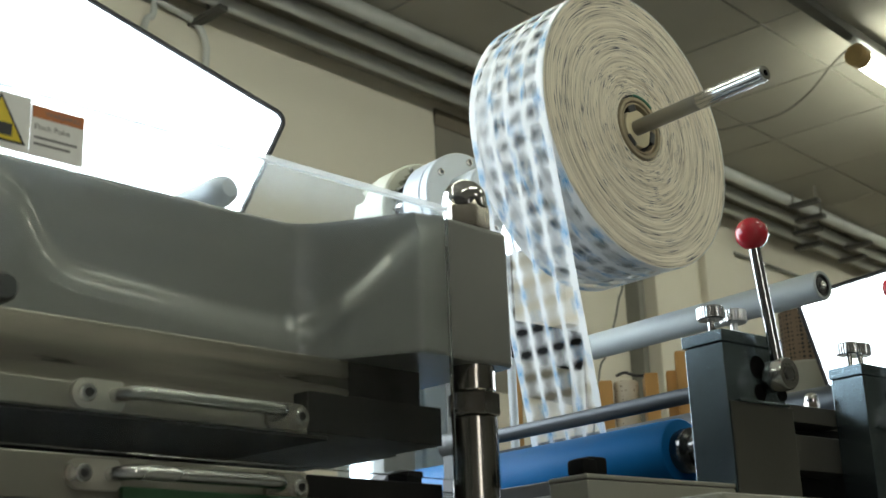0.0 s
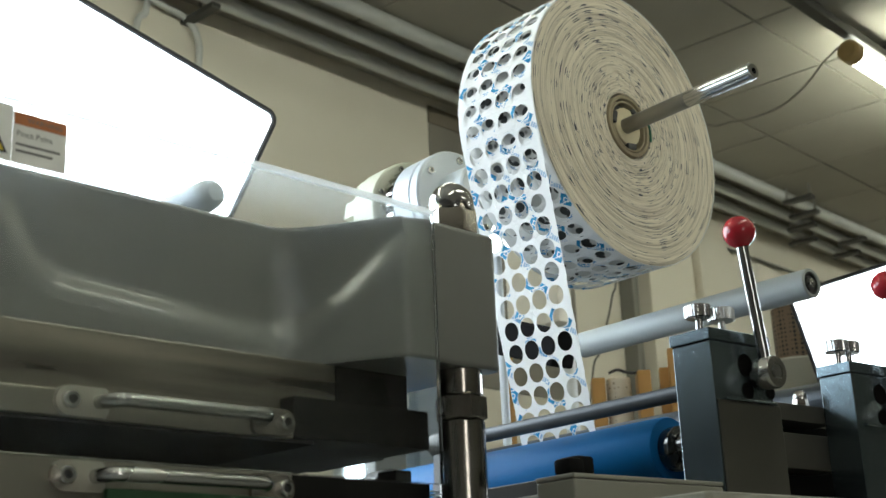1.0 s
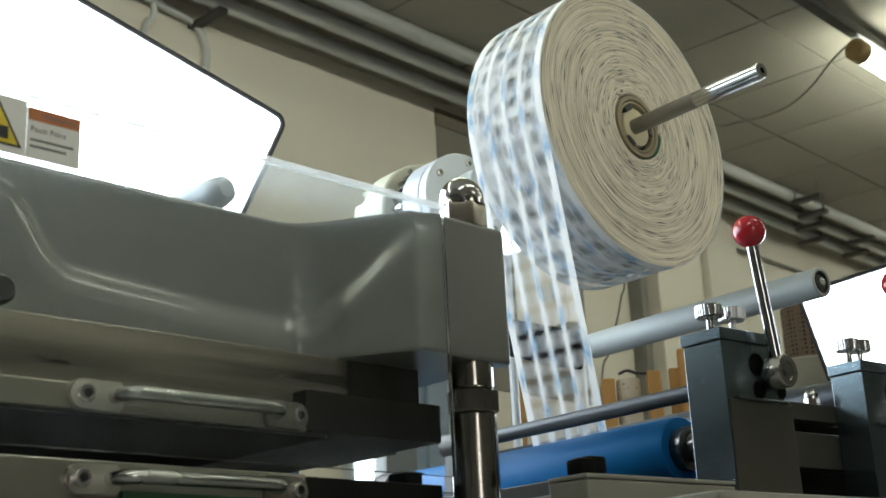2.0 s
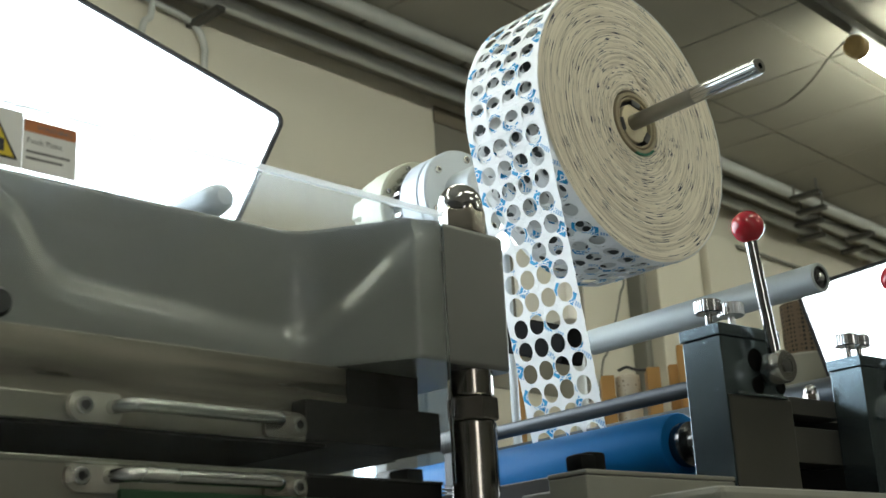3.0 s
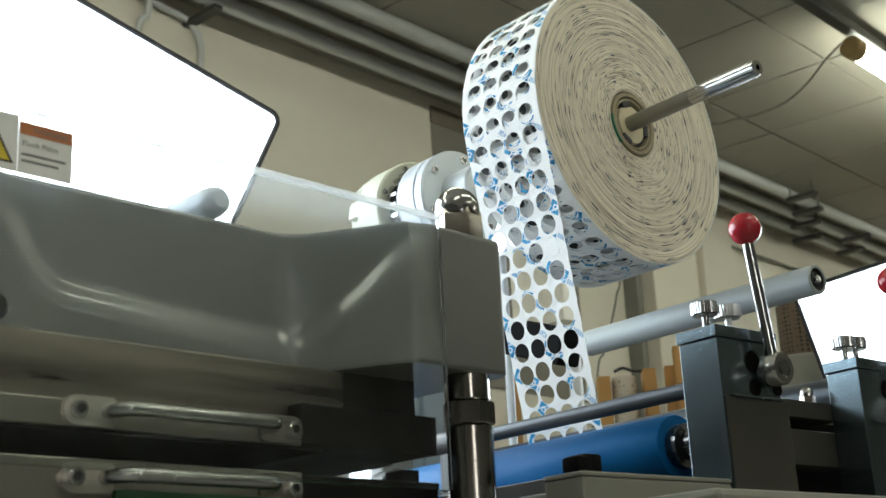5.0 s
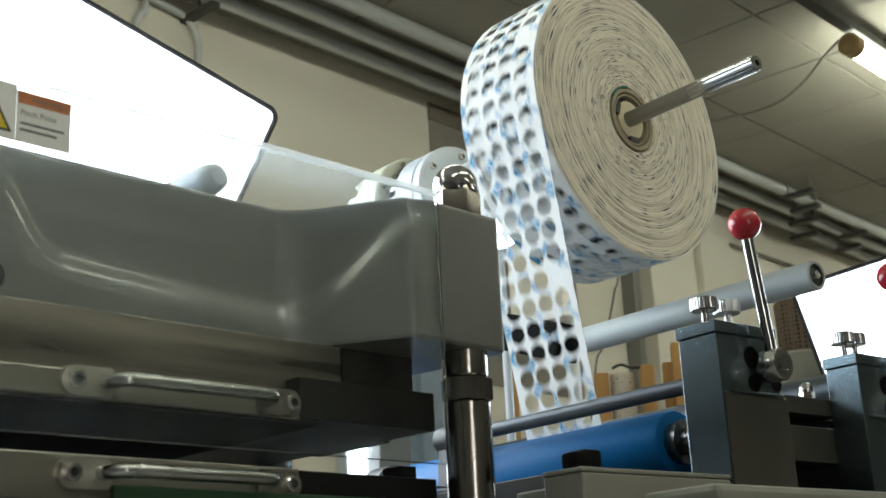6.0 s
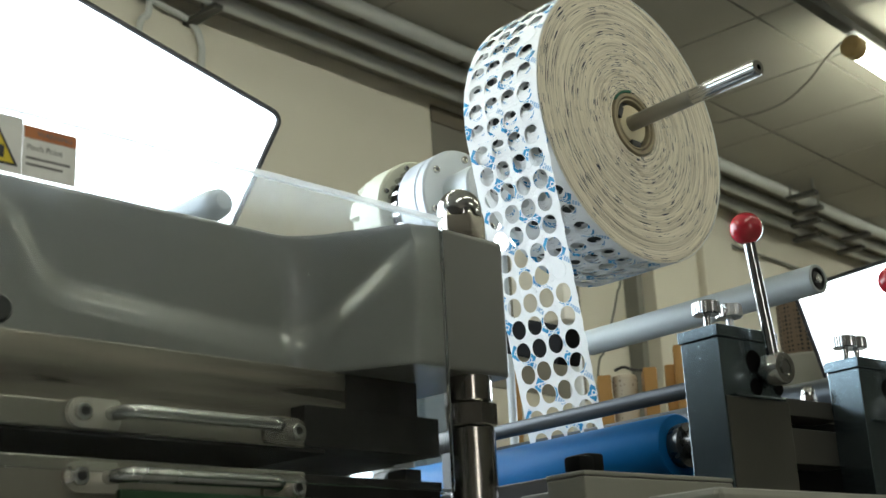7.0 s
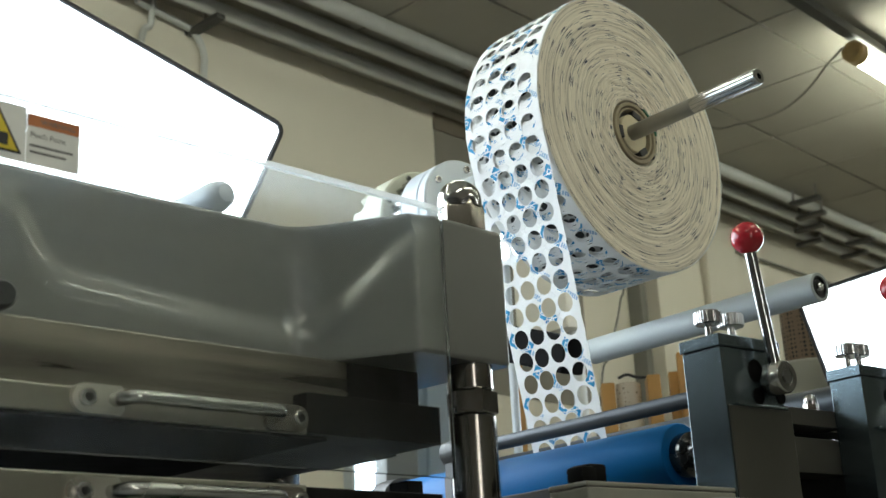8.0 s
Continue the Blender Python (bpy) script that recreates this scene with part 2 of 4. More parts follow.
def web_pose(s):
    """Pose of a web row at run s from the roll's tangent point: roller, free run, roll."""
    u, n = WEB_U, WEB_N
    if s >= 0:
        r = REEL_R - 0.0010 * s / (2 * math.pi * REEL_R)
        a = s / REEL_R
        uu = u * math.cos(a) + n * math.sin(a)
        nn = n * math.cos(a) - u * math.sin(a)
        p = REEL - r * nn
    elif s >= -WEB_LEN:
        uu, nn, p = u, n, WEB_TOP + u * s
    else:
        a = (-WEB_LEN - s) / NIP_R
        last = math.atan2(u.y, u.x)
        b = min(a, last)
        uu = u * math.cos(b) + n * math.sin(b)
        mm = n * math.cos(b) - u * math.sin(b)
        p = NIP + NIP_R * mm
        if a > last:
            p = p - uu * (a - last) * NIP_R
        nn = Vector((uu.y, -uu.x))
    flat = Matrix(((1, 0, 0, WEB_X), (0, nn.x, uu.x, p.x), (0, nn.y, uu.y, p.y), (0, 0, 0, 1)))
    return twist(min(max(1 + s / WEB_LEN, 0), 1)) @ flat


PAPER = surface("white_release_paper", (0.80, 0.81, 0.80), (0.84, 0.85, 0.84), 0.5, 0, 25, 500, 0.03)
PRINT_BLUE = surface("blue_print", (0.006, 0.25, 0.52), (0.010, 0.31, 0.60), 0.5, 0, 40, 300, 0.0)
PRINT_GREY = surface("pale_blue_print", (0.26, 0.42, 0.60), (0.32, 0.48, 0.66), 0.5, 0, 40, 300, 0.0)
CELL = 0.0270
HOLE_R = 0.0115


def web_row_mesh(row, blind=-1):
    """One row of four punched holes; row 0 to 8 picks its strip of the printed pattern."""
    bm = bmesh.new()
    half = PITCH / 2
    edge = WEB_W / 2 - 2 * CELL
    spots = {}

    def vert(x, z):
        k = (round(x, 6), round(z, 6))
        if k not in spots:
            spots[k] = bm.verts.new((x, 0, z))
        return spots[k]

    for c in range(4):
        cx = (c - 1.5) * CELL
        hx = CELL / 2
        ang = sorted([2 * math.pi * k / 20 + 0.02 for k in range(20)] + [math.atan2(sz * half, sx * hx) % (2 * math.pi) for sx in (1, -1) for sz in (1, -1)])
        rim, out = [], []
        for a in ang:
            ca, sa = math.cos(a), math.sin(a)
            k = min(hx / abs(ca) if abs(ca) > 1e-9 else 9, half / abs(sa) if abs(sa) > 1e-9 else 9)
            out.append(vert(cx + k * ca, k * sa))
            rim.append(bm.verts.new((cx + HOLE_R * ca, 0, HOLE_R * sa)))
        for k in range(len(ang)):
            j = (k + 1) % len(ang)
            bm.faces.new([rim[k], rim[j], out[j], out[k]])
        if c == blind:
            bm.faces.new([bm.verts.new((v.co.x + (v.co.x - cx) * -0.03, -0.0004, v.co.z * 0.97)) for v in rim])
    for sx in (-1, 1):
        x0, x1 = sx * 2 * CELL, sx * (2 * CELL + edge)
        inner = sorted([v for v in spots.values() if abs(v.co.x - x0) < 1e-6], key=lambda v: v.co.z)
        bm.faces.new(inner + [bm.verts.new((x1, 0, half)), bm.verts.new((x1, 0, -half))])
    bmesh.ops.recalc_face_normals(bm, faces=bm.faces)
    bmesh.ops.solidify(bm, geom=list(bm.faces), thickness=0.00025)
    low = min(v.co.y for v in bm.verts) - 0.00012

    def flat(points, index):
        f = bm.faces.new([bm.verts.new((x, low, z)) for x, z in points])
        f.material_index = index

    def inside(x, z):
        for c in range(4):
            if math.hypot(x - (c - 1.5) * CELL, z) < HOLE_R + 0.0002:
                return False
        return abs(z) < half and abs(x) < WEB_W / 2

    def patch(cx, cz, w, h, tilt, index, step=0.00095):
        """A printed patch made of small cells, cut away by the punched holes."""
        ca, sa = math.cos(tilt), math.sin(tilt)
        nx, nz = max(int(w / step), 1), max(int(h / step), 1)
        for i in range(nx):
            for j in range(nz):
                q = []
                for di, dj in ((0, 0), (1, 0), (1, 1), (0, 1)):
                    a, b = (i + di) / nx * w - w / 2, (j + dj) / nz * h - h / 2
                    q.append((cx + a * ca - b * sa, cz + a * sa + b * ca))
                if all(inside(*p) for p in q):
                    flat(q, index)

    span = 9 * PITCH
    t = -0.66
    for k in range(11):
        for j in range(2):
            gx = ((k * 0.0473 + j * 0.064 + 0.004 * math.sin(3 * k + j)) % WEB_W) - WEB_W / 2
            gz = k * span / 11 + 0.011 * j - row * PITCH - half
            for wrap in (-span, 0, span):
                cz = gz + wrap
                if abs(cz) > 0.04:
                    continue
                ca, sa = math.cos(t), math.sin(t)

                def at(p, q):
                    return gx + p * ca - q * sa, cz + p * sa + q * ca

                for p, q, w, h in ((0, 0.0052, 0.0146, 0.0044), (-0.0054, 0, 0.0042, 0.0146), (0.0054, 0, 0.0042, 0.0146), (0, -0.0052, 0.0146, 0.0044), (0.0, 0.0, 0.0036, 0.0036)):
                    patch(*at(p, q), w, h, t, 1)
                for p in range(5):
                    patch(*at(0.0108 + p * 0.0034, -0.0032), 0.0025, 0.0058, t, 2)
    me = bpy.data.meshes.new("web_segment")
    bm.to_mesh(me)
    bm.free()
    for mt in (PAPER, PRINT_BLUE, PRINT_GREY):
        me.materials.append(mt)
    return me


perforated_web = thing("perforated_web", "white paper web with rows of punched holes and blue print", "paper web")
WEB_MESHES = [web_row_mesh(k) for k in range(9)]
BLIND = web_row_mesh(0, 3)
ROWS_BELOW, ROWS_ABOVE = 60, 118
web_rows = []
for i in range(-ROWS_BELOW, ROWS_ABOVE):
    ob = new("web_segment", BLIND if i in (-27, -16) else WEB_MESHES[i % 9])
    ob.parent = perforated_web
    web_rows.append((ob, i * PITCH + WEB_PHASE - STROKE * 2))


def roll_side_material():
    m, n, l, b = base_mat("paper_edges", 0.75)
    co = n.new("ShaderNodeTexCoord")
    sep = n.new("ShaderNodeSeparateXYZ")
    l.new(co.outputs["Object"], sep.inputs[0])
    ang = n.new("ShaderNodeMath")
    ang.operation = "ARCTAN2"
    l.new(sep.outputs[1], ang.inputs[0])
    l.new(sep.outputs[2], ang.inputs[1])
    rad = n.new("ShaderNodeVectorMath")
    rad.operation = "LENGTH"
    flat = n.new("ShaderNodeCombineXYZ")
    l.new(sep.outputs[1], flat.inputs[1])
    l.new(sep.outputs[2], flat.inputs[2])
    l.new(flat.outputs[0], rad.inputs[0])

    def polar(kr, ka, detail=2):
        c = n.new("ShaderNodeCombineXYZ")
        a = n.new("ShaderNodeMath")
        a.operation = "MULTIPLY"
        a.inputs[1].default_value = kr
        l.new(rad.outputs["Value"], a.inputs[0])
        d = n.new("ShaderNodeMath")
        d.operation = "MULTIPLY"
        d.inputs[1].default_value = ka
        l.new(ang.outputs[0], d.inputs[0])
        l.new(a.outputs[0], c.inputs[0])
        l.new(d.outputs[0], c.inputs[1])
        t = n.new("ShaderNodeTexNoise")
        t.inputs["Scale"].default_value = 1.0
        t.inputs["Detail"].default_value = detail
        l.new(c.outputs[0], t.inputs[0])
        return t

    rings = polar(420, 1.3)
    broad = polar(45, 1.0)
    dash = polar(820, 5, 0)
    fine = polar(1500, 2.0)
    ramp = n.new("ShaderNodeValToRGB")
    ramp.color_ramp.elements[0].position, ramp.color_ramp.elements[1].position = 0.3, 0.62
    ramp.color_ramp.elements[0].color, ramp.color_ramp.elements[1].color = (0.53, 0.47, 0.375, 1), (0.87, 0.80, 0.66, 1)
    layers = n.new("ShaderNodeMath")
    layers.operation = "MULTIPLY_ADD"
    layers.inputs[1].default_value = 0.75
    shift = n.new("ShaderNodeMath")
    shift.operation = "MULTIPLY_ADD"
    shift.inputs[1].default_value, shift.inputs[2].default_value = 1.25, -0.455
    l.new(rings.outputs[0], shift.inputs[0])
    l.new(fine.outputs[0], layers.inputs[0])
    l.new(shift.outputs[0], layers.inputs[2])
    l.new(layers.outputs[0], ramp.inputs[0])
    thr = n.new("ShaderNodeMath")
    thr.operation = "MULTIPLY_ADD"
    thr.inputs[1].default_value, thr.inputs[2].default_value = 0.45, -0.225
    l.new(broad.outputs[0], thr.inputs[0])
    add = n.new("ShaderNodeMath")
    l.new(dash.outputs[0], add.inputs[0])
    l.new(thr.outputs[0], add.inputs[1])
    mr = n.new("ShaderNodeMapRange")
    mr.inputs[1].default_value, mr.inputs[2].default_value = 0.70, 0.712
    l.new(add.outputs[0], mr.inputs[0])
    mix = n.new("ShaderNodeMix")
    mix.data_type = "RGBA"
    l.new(mr.outputs[0], mix.inputs[0])
    l.new(ramp.outputs[0], mix.inputs[6])
    mix.inputs[7].default_value = (0.02, 0.03, 0.06, 1)
    l.new(mix.outputs[2], b.inputs["Base Color"])
    bp = n.new("ShaderNodeBump")
    bp.inputs["Strength"].default_value, bp.inputs["Distance"].default_value = 0.6, 0.0014
    sm = n.new("ShaderNodeMath")
    l.new(rings.outputs[0], sm.inputs[0])
    l.new(fine.outputs[0], sm.inputs[1])
    l.new(sm.outputs[0], bp.inputs["Height"])
    l.new(bp.outputs[0], b.inputs["Normal"])
    return m


ROLL_SIDE = roll_side_material()
# dark spots paint the shade of deeper holes in the wound layers
LAYERS, n, l, b = base_mat("layers_with_painted_holes", 0.7)
co = n.new("ShaderNodeTexCoord")
dots = n.new("ShaderNodeTexVoronoi")
dots.inputs["Scale"].default_value = 70.0
l.new(co.outputs["Object"], dots.inputs[0])
cut = n.new("ShaderNodeValToRGB")
cut.color_ramp.elements[0].position, cut.color_ramp.elements[1].position = 0.40, 0.50
cut.color_ramp.elements[0].color, cut.color_ramp.elements[1].color = (0.03, 0.035, 0.035, 1), (0.62, 0.63, 0.61, 1)
l.new(dots.outputs["Distance"], cut.inputs[0])
l.new(cut.outputs[0], b.inputs["Base Color"])
CORE_CARD = surface("brown_card_core", (0.30, 0.25, 0.16), (0.38, 0.32, 0.21), 0.7, 0, 40, 300, 0.1)
HUB_CREAM = surface("cream_nylon_hub", (0.58, 0.51, 0.33), (0.64, 0.57, 0.38), 0.45, 0, 30, 200, 0.05)
GREEN_PAPER = surface("green_tape", (0.02, 0.14, 0.08), (0.03, 0.18, 0.10), 0.6, 0, 30, 200, 0.02)
HALF = WEB_W / 2


def roll_mesh():
    """Wound paper: a turned body whose end faces step in and out layer by layer, a little crushed round the core."""
    rnd = random.Random(5)
    bm = bmesh.new()
    seg = 144
    face = []
    r = 0.0445
    x = -0.001
    while r < REEL_R - 0.0004:
        x = 0.72 * x + rnd.uniform(-0.0007, 0.0006)
        face.append((HALF + x - 0.0004, r))
        r += rnd.choice((0.0007, 0.0012, 0.0021, 0.0028))
    prof = [(HALF - 0.02, 0.0440)] + face + [(HALF - 0.0020, REEL_R - 0.0015), (HALF - 0.0030, REEL_R - 0.0095), (-HALF + 0.002, REEL_R - 0.0095), (-HALF + 0.002, 0.0440)]
    rings = []
    for a, rr in prof:
        ring = []
        for k in range(seg):
            t = 2 * math.pi * k / seg
            crush = math.exp(-((rr - 0.070) / 0.018) ** 2) * min(max((rr - 0.0445) / 0.012, 0), 1)
            bend = 0.0060 * crush * (math.sin(5 * t + 0.6) * max(0, math.sin(t * 0.5 + 0.4)) ** 2 + 0.5 * math.sin(11 * t + 60 * rr))
            q = rr + (bend if rr < 0.12 else 0)
            dx = 0.0016 * crush * math.sin(3 * t + 90 * rr) if a > 0 else 0
            ring.append(bm.verts.new((a + dx, q * math.sin(t), q * math.cos(t))))
        rings.append(ring)
    for p, q in zip(rings, rings[1:]):
        for k in range(seg):
            f = bm.faces.new([p[k], p[(k + 1) % seg], q[(k + 1) % seg], q[k]])
            f.material_index = int(abs(p[k].co.x - q[k].co.x) > 0.05)
    bmesh.ops.recalc_face_normals(bm, faces=bm.faces)
    return smooth(bm, 60)


ROLL_POSE = pose(*ROLL_AT, 0, *ASKEW)
paper_roll = thing("paper_roll", "large wound roll of punched waste paper on a card core", "paper roll", ROLL_POSE)
part("wound_paper", roll_mesh(), [ROLL_SIDE, LAYERS], paper_roll)
part("card_core", lathe([(HALF - 0.001, 0.0362), (HALF + 0.0005, 0.0368), (HALF + 0.0005, 0.0410), (HALF - 0.001, 0.0416), (-HALF, 0.0416), (-HALF, 0.0362)], 72, closed=True), CORE_CARD, paper_roll, "brown card core tube")
part("hub_plate", lathe([(HALF - 0.0025, 0), (HALF - 0.0025, 0.0248), (HALF - 0.0035, 0.0256), (HALF - 0.05, 0.0256), (HALF - 0.05, 0)], 64), HUB_CREAM, paper_roll, "cream nylon expanding hub")
part("hub_rim", lathe([(HALF - 0.03, 0.0312), (HALF - 0.002, 0.0314), (HALF - 0.001, 0.0320), (HALF - 0.001, 0.0340), (HALF - 0.002, 0.0346), (HALF - 0.03, 0.0346)], 64), CORE_CARD, paper_roll, "brown inner rim of the hub")


# black ring colours in the darkness at the bottom of the gap
part("hub_gap", lathe([(HALF - 0.010, 0.0250), (HALF - 0.010, 0.0318)], 64), BLACK, paper_roll, "black ring standing for the dark gap round the hub")


def hub_tab():
    bm = add_box(bmesh.new(), HALF - 0.010, HALF - 0.0008, -0.0085, 0.0085, 0.0228, 0.0316, 0.001)
    return smooth(bm)


tab_mesh = None
for k, a in enumerate((20, 150, 265)):
    if tab_mesh is None:
        tab = part("hub_tab", hub_tab(), BLACK, paper_roll, "black clamping tab", pose(0, 0, 0, a))
        tab_mesh = tab.data
    else:
        tab = new("hub_tab", tab_mesh)
        tab.parent, tab.matrix_basis = paper_roll, pose(0, 0, 0, a)
        tab["label"] = "black clamping tab"


def tape_mesh():
    bm = bmesh.new()
    n = 14
    row = []
    for k in range(n + 1):
        t = radians(52 * k / n - 26)
        row.append([bm.verts.new((HALF + dx, r * math.sin(t), r * math.cos(t))) for dx, r in ((0.0016, 0.0420), (0.0016, 0.0446), (-0.004, 0.0446), (-0.004, 0.0420))])
    for p, q in zip(row, row[1:]):
        for j in range(4):
            bm.faces.new([p[j], p[(j + 1) % 4], q[(j + 1) % 4], q[j]])
    bmesh.ops.recalc_face_normals(bm, faces=bm.faces)
    return smooth(bm)


part("tape_end", tape_mesh(), GREEN_PAPER, paper_roll, "green end of tape at the core", pose(0, 0, 0, 112))

SIDE_PAINT = surface("grey_stand_paint", (0.26, 0.27, 0.27), (0.3, 0.31, 0.31), 0.5, 0, 8, 150, 0.04)
# the shaft that carries the roll, and its brake
shaft = thing("rewind_shaft", "polished steel rewind shaft through the paper roll", "shaft", pose(0, *SHAFT))
part("shaft_root", lathe([(-1.60, 0), (-1.60, 0.0100), (-0.899, 0.0100), (-0.898, 0.0094)], 48), DULL_STEEL, shaft, "dull steel root of the shaft")
part("shaft_end", lathe([(-0.90, 0), (-0.90, 0.0096), (-0.802, 0.0096), (-0.8, 0.0086), (-0.8, 0.0038), (-0.806, 0.0032), (-0.806, 0)], 48), CHROME, shaft)


for k in range(8):
    a = radians(45 * k + 10)
    part("spline", box(-0.898, -0.803, -0.0017, 0.0017, 0.0088, 0.0103, bevel=0.0005), CHROME, shaft, "", Matrix.Rotation(a, 4, "X"))


def flange_screws(parent, x, r, count, size=0.0055):
    for k in range(count):
        a = radians(360 * k / count + 25)
        m = pose(x, r * math.cos(a), r * math.sin(a))
        s = part("socket_screw", lathe([(0, 0), (0, size), (0.0035, size), (0.004, size * 0.85), (0.004, size * 0.5), (0.001, size * 0.5), (0.001, 0)], 20), STEEL, parent, "", m)


rewind_brake = thing("magnetic_clutch", "pale blue-grey and cream round magnetic clutch on the rewind shaft", "clutch", pose(0, *SHAFT))
hub = part("hub", lathe([(-1.28, 0.013), (-1.28, 0.036), (-1.283, 0.039), (-1.335, 0.039), (-1.335, 0.013)], 64), PALE_BLUE, rewind_brake)
disc = part("disc", lathe([(-1.335, 0.02), (-1.335, 0.072), (-1.338, 0.075), (-1.352, 0.075), (-1.353, 0.073), (-1.356, 0.073), (-1.357, 0.075), (-1.395, 0.075), (-1.398, 0.072), (-1.398, 0.02)], 96), PALE_BLUE, rewind_brake)
flange_screws(disc, -1.3352, 0.061, 6)
part("gap_ring", lathe([(-1.398, 0.03), (-1.398, 0.065), (-1.427, 0.065), (-1.427, 0.03)], 64), BLACK, rewind_brake, "black inner ring")


def fins():
    bm = bmesh.new()
    for k in range(28):
        a = radians(360 * k / 28)
        bmesh.ops.create_cube(bm, size=1.0, matrix=Matrix.Rotation(a, 4, "X") @ Matrix.LocRotScale((-1.4125, 0, 0.067), None, (0.022, 0.0055, 0.012)))
    return smooth(bm)


part("cooling_fins", fins(), STEEL, rewind_brake, "bright fins in the gap")
back = part("back_housing", lathe([(-1.427, 0.03), (-1.427, 0.084), (-1.430, 0.087), (-1.478, 0.087), (-1.481, 0.083), (-1.481, 0.03)], 96), CREAM, rewind_brake, "cream housing ring")
flange_screws(back, -1.4272, 0.077, 8, 0.004)


def lugs():
    bm = bmesh.new()
    for k in range(10):
        a = radians(36 * k + 8)
        bmesh.ops.create_cube(bm, size=1.0, matrix=Matrix.Rotation(a, 4, "X") @ Matrix.LocRotScale((-1.494, 0, 0.074), None, (0.026, 0.026, 0.018)))
    add_lathe(bm, [(-1.481, 0.02), (-1.481, 0.072), (-1.515, 0.072), (-1.515, 0.02)], 48)
    bmesh.ops.recalc_face_normals(bm, faces=bm.faces)
    return smooth(bm)


part("finned_back", lugs(), CREAM, rewind_brake)

stand = make("shaft_stand", box(-1.545, -1.516, SHAFT.x - 0.03, SHAFT.x + 0.03, 0.0, SHAFT.y + 0.02, bevel=0.003), SIDE_PAINT)
tagged(stand, "grey upright stand that carries the clutch and shaft", "stand")

# ---- rewind unit: rollers, bearing blocks and beams ----
DARK_STEEL = surface("oiled_dark_steel", (0.10, 0.10, 0.10), (0.16, 0.16, 0.155), 0.25, 0.9, 20, 300, 0.04)
blue_roller = thing("pull_roller", "blue rubber-covered pull roller in bearing blocks", "roller", pose(0, NIP.x, NIP.y))
part("rubber_cover", lathe([(-1.33, 0.02), (-1.33, NIP_R - 0.002), (-1.328, NIP_R - 0.0006), (-0.864, NIP_R - 0.0006), (-0.862, NIP_R - 0.002), (-0.862, 0.02)], 96), BLUE, blue_roller)
part("roller_journal", lathe([(-0.866, 0), (-0.866, 0.021), (-0.858, 0.023), (-0.848, 0.023), (-0.846, 0.016), (-0.834, 0.016), (-0.834, 0.019), (-0.820, 0.019), (-0.820, 0.012), (-0.78, 0.012), (-0.78, 0)], 48), DARK_STEEL, blue_roller, "dark steel journal")
part("far_journal", lathe([(-1.42, 0), (-1.42, 0.014), (-1.33, 0.014), (-1.33, 0)], 32), STEEL, blue_roller)

guide_rod = thing("guide_rod", "dark steel guide rod in front of the web", "rod")
part("bar", bar((-1.175, 0.978, 1.0699), (-0.7885, 0.978, 1.0699), 0.0081, 32), ROD, guide_rod)

idler = thing("idler_roller", "grey anodised idler roller with a bearing end", "roller", pose(0, 1.25, 1.2255))
part("roller_tube", lathe([(-1.200, 0.012), (-1.200, 0.0150), (-1.197, 0.0176), (-0.826, 0.0176), (-0.8245, 0.0166), (-0.8245, 0.0138), (-0.828, 0.0135)], 64), GREY_ROLL, idler)
part("end_bearing", lathe([(-0.830, 0.0), (-0.8265, 0.005), (-0.8265, 0.0085), (-0.8285, 0.009), (-0.8285, 0.0115), (-0.826, 0.012), (-0.826, 0.0136), (-0.84, 0.0136)], 48), BLACK, idler, "dark ball bearing")
part("pivot_stub", lathe([(-0.835, 0), (-0.835, 0.0052), (-0.8235, 0.0052), (-0.8225, 0.0042), (-0.8225, 0)], 24), STEEL, idler, "steel pivot stub")
arm = box(-0.0105, 0.25, -0.022, 0.022, -0.027, 0.027, bevel=0.004)
part("carrier_arm", arm, MATT_BLACK, idler, "matt black carrier arm rising to the frame", pose(-1.247, 0.004, 0.006) @ pose(0, 0, 0, 0, 199, 0))
part("carrier_post", box(-1.50, -1.455, -0.02, 0.02, -1.2255, 0.105, bevel=0.003), DARK_GREY, idler)


def thumb_screw(parent, x, y, z):
    """Knurled thumb screw standing with its head at height z."""
    s = part("thumb_screw", bar((x, y, z - 0.035), (x, y, z + 0.004), 0.0037, 16), STEEL, parent, "threaded steel screw")
    bm = bmesh.new()
    n = 60
    prof = [(0, 0), (0, 0.0118), (0.0008, 0.0130), (0.0009, 0.0132), (0.0119, 0.0132), (0.0120, 0.0130), (0.0132, 0.0118), (0.0132, 0.004), (0.0124, 0)]
    rings = []
    for a, r in prof:
        if r == 0:
            rings.append([bm.verts.new((x, y, z + a))])
            continue
        ring = []
        for k in range(n):
            rr = r + (0.0002 if k % 2 else -0.00025) * (1 if r == 0.0132 else 0)
            ring.append(bm.verts.new((x + rr * math.cos(2 * math.pi * k / n), y + rr * math.sin(2 * math.pi * k / n), z + a)))
        rings.append(ring)
    for p, q in zip(rings, rings[1:]):
        for k in range(n):
            loop = []
            for v in (p[k % len(p)], p[(k + 1) % n % len(p)], q[(k + 1) % n % len(q)], q[k % len(q)]):
                if v not in loop:
                    loop.append(v)
            bm.faces.new(loop)
    bmesh.ops.recalc_face_normals(bm, faces=bm.faces)
    part("knurled_head", smooth(bm, 12), STEEL, s, "knurled round head")


BORE_SHADE = surface("bore_shade_black", (0.003, 0.003, 0.003), (0.006, 0.006, 0.006), 0.9, 0, 60, 400, 0.02)
BORE_SHADE.node_tree.nodes["Principled BSDF"].inputs["Specular IOR Level"].default_value = 0.05


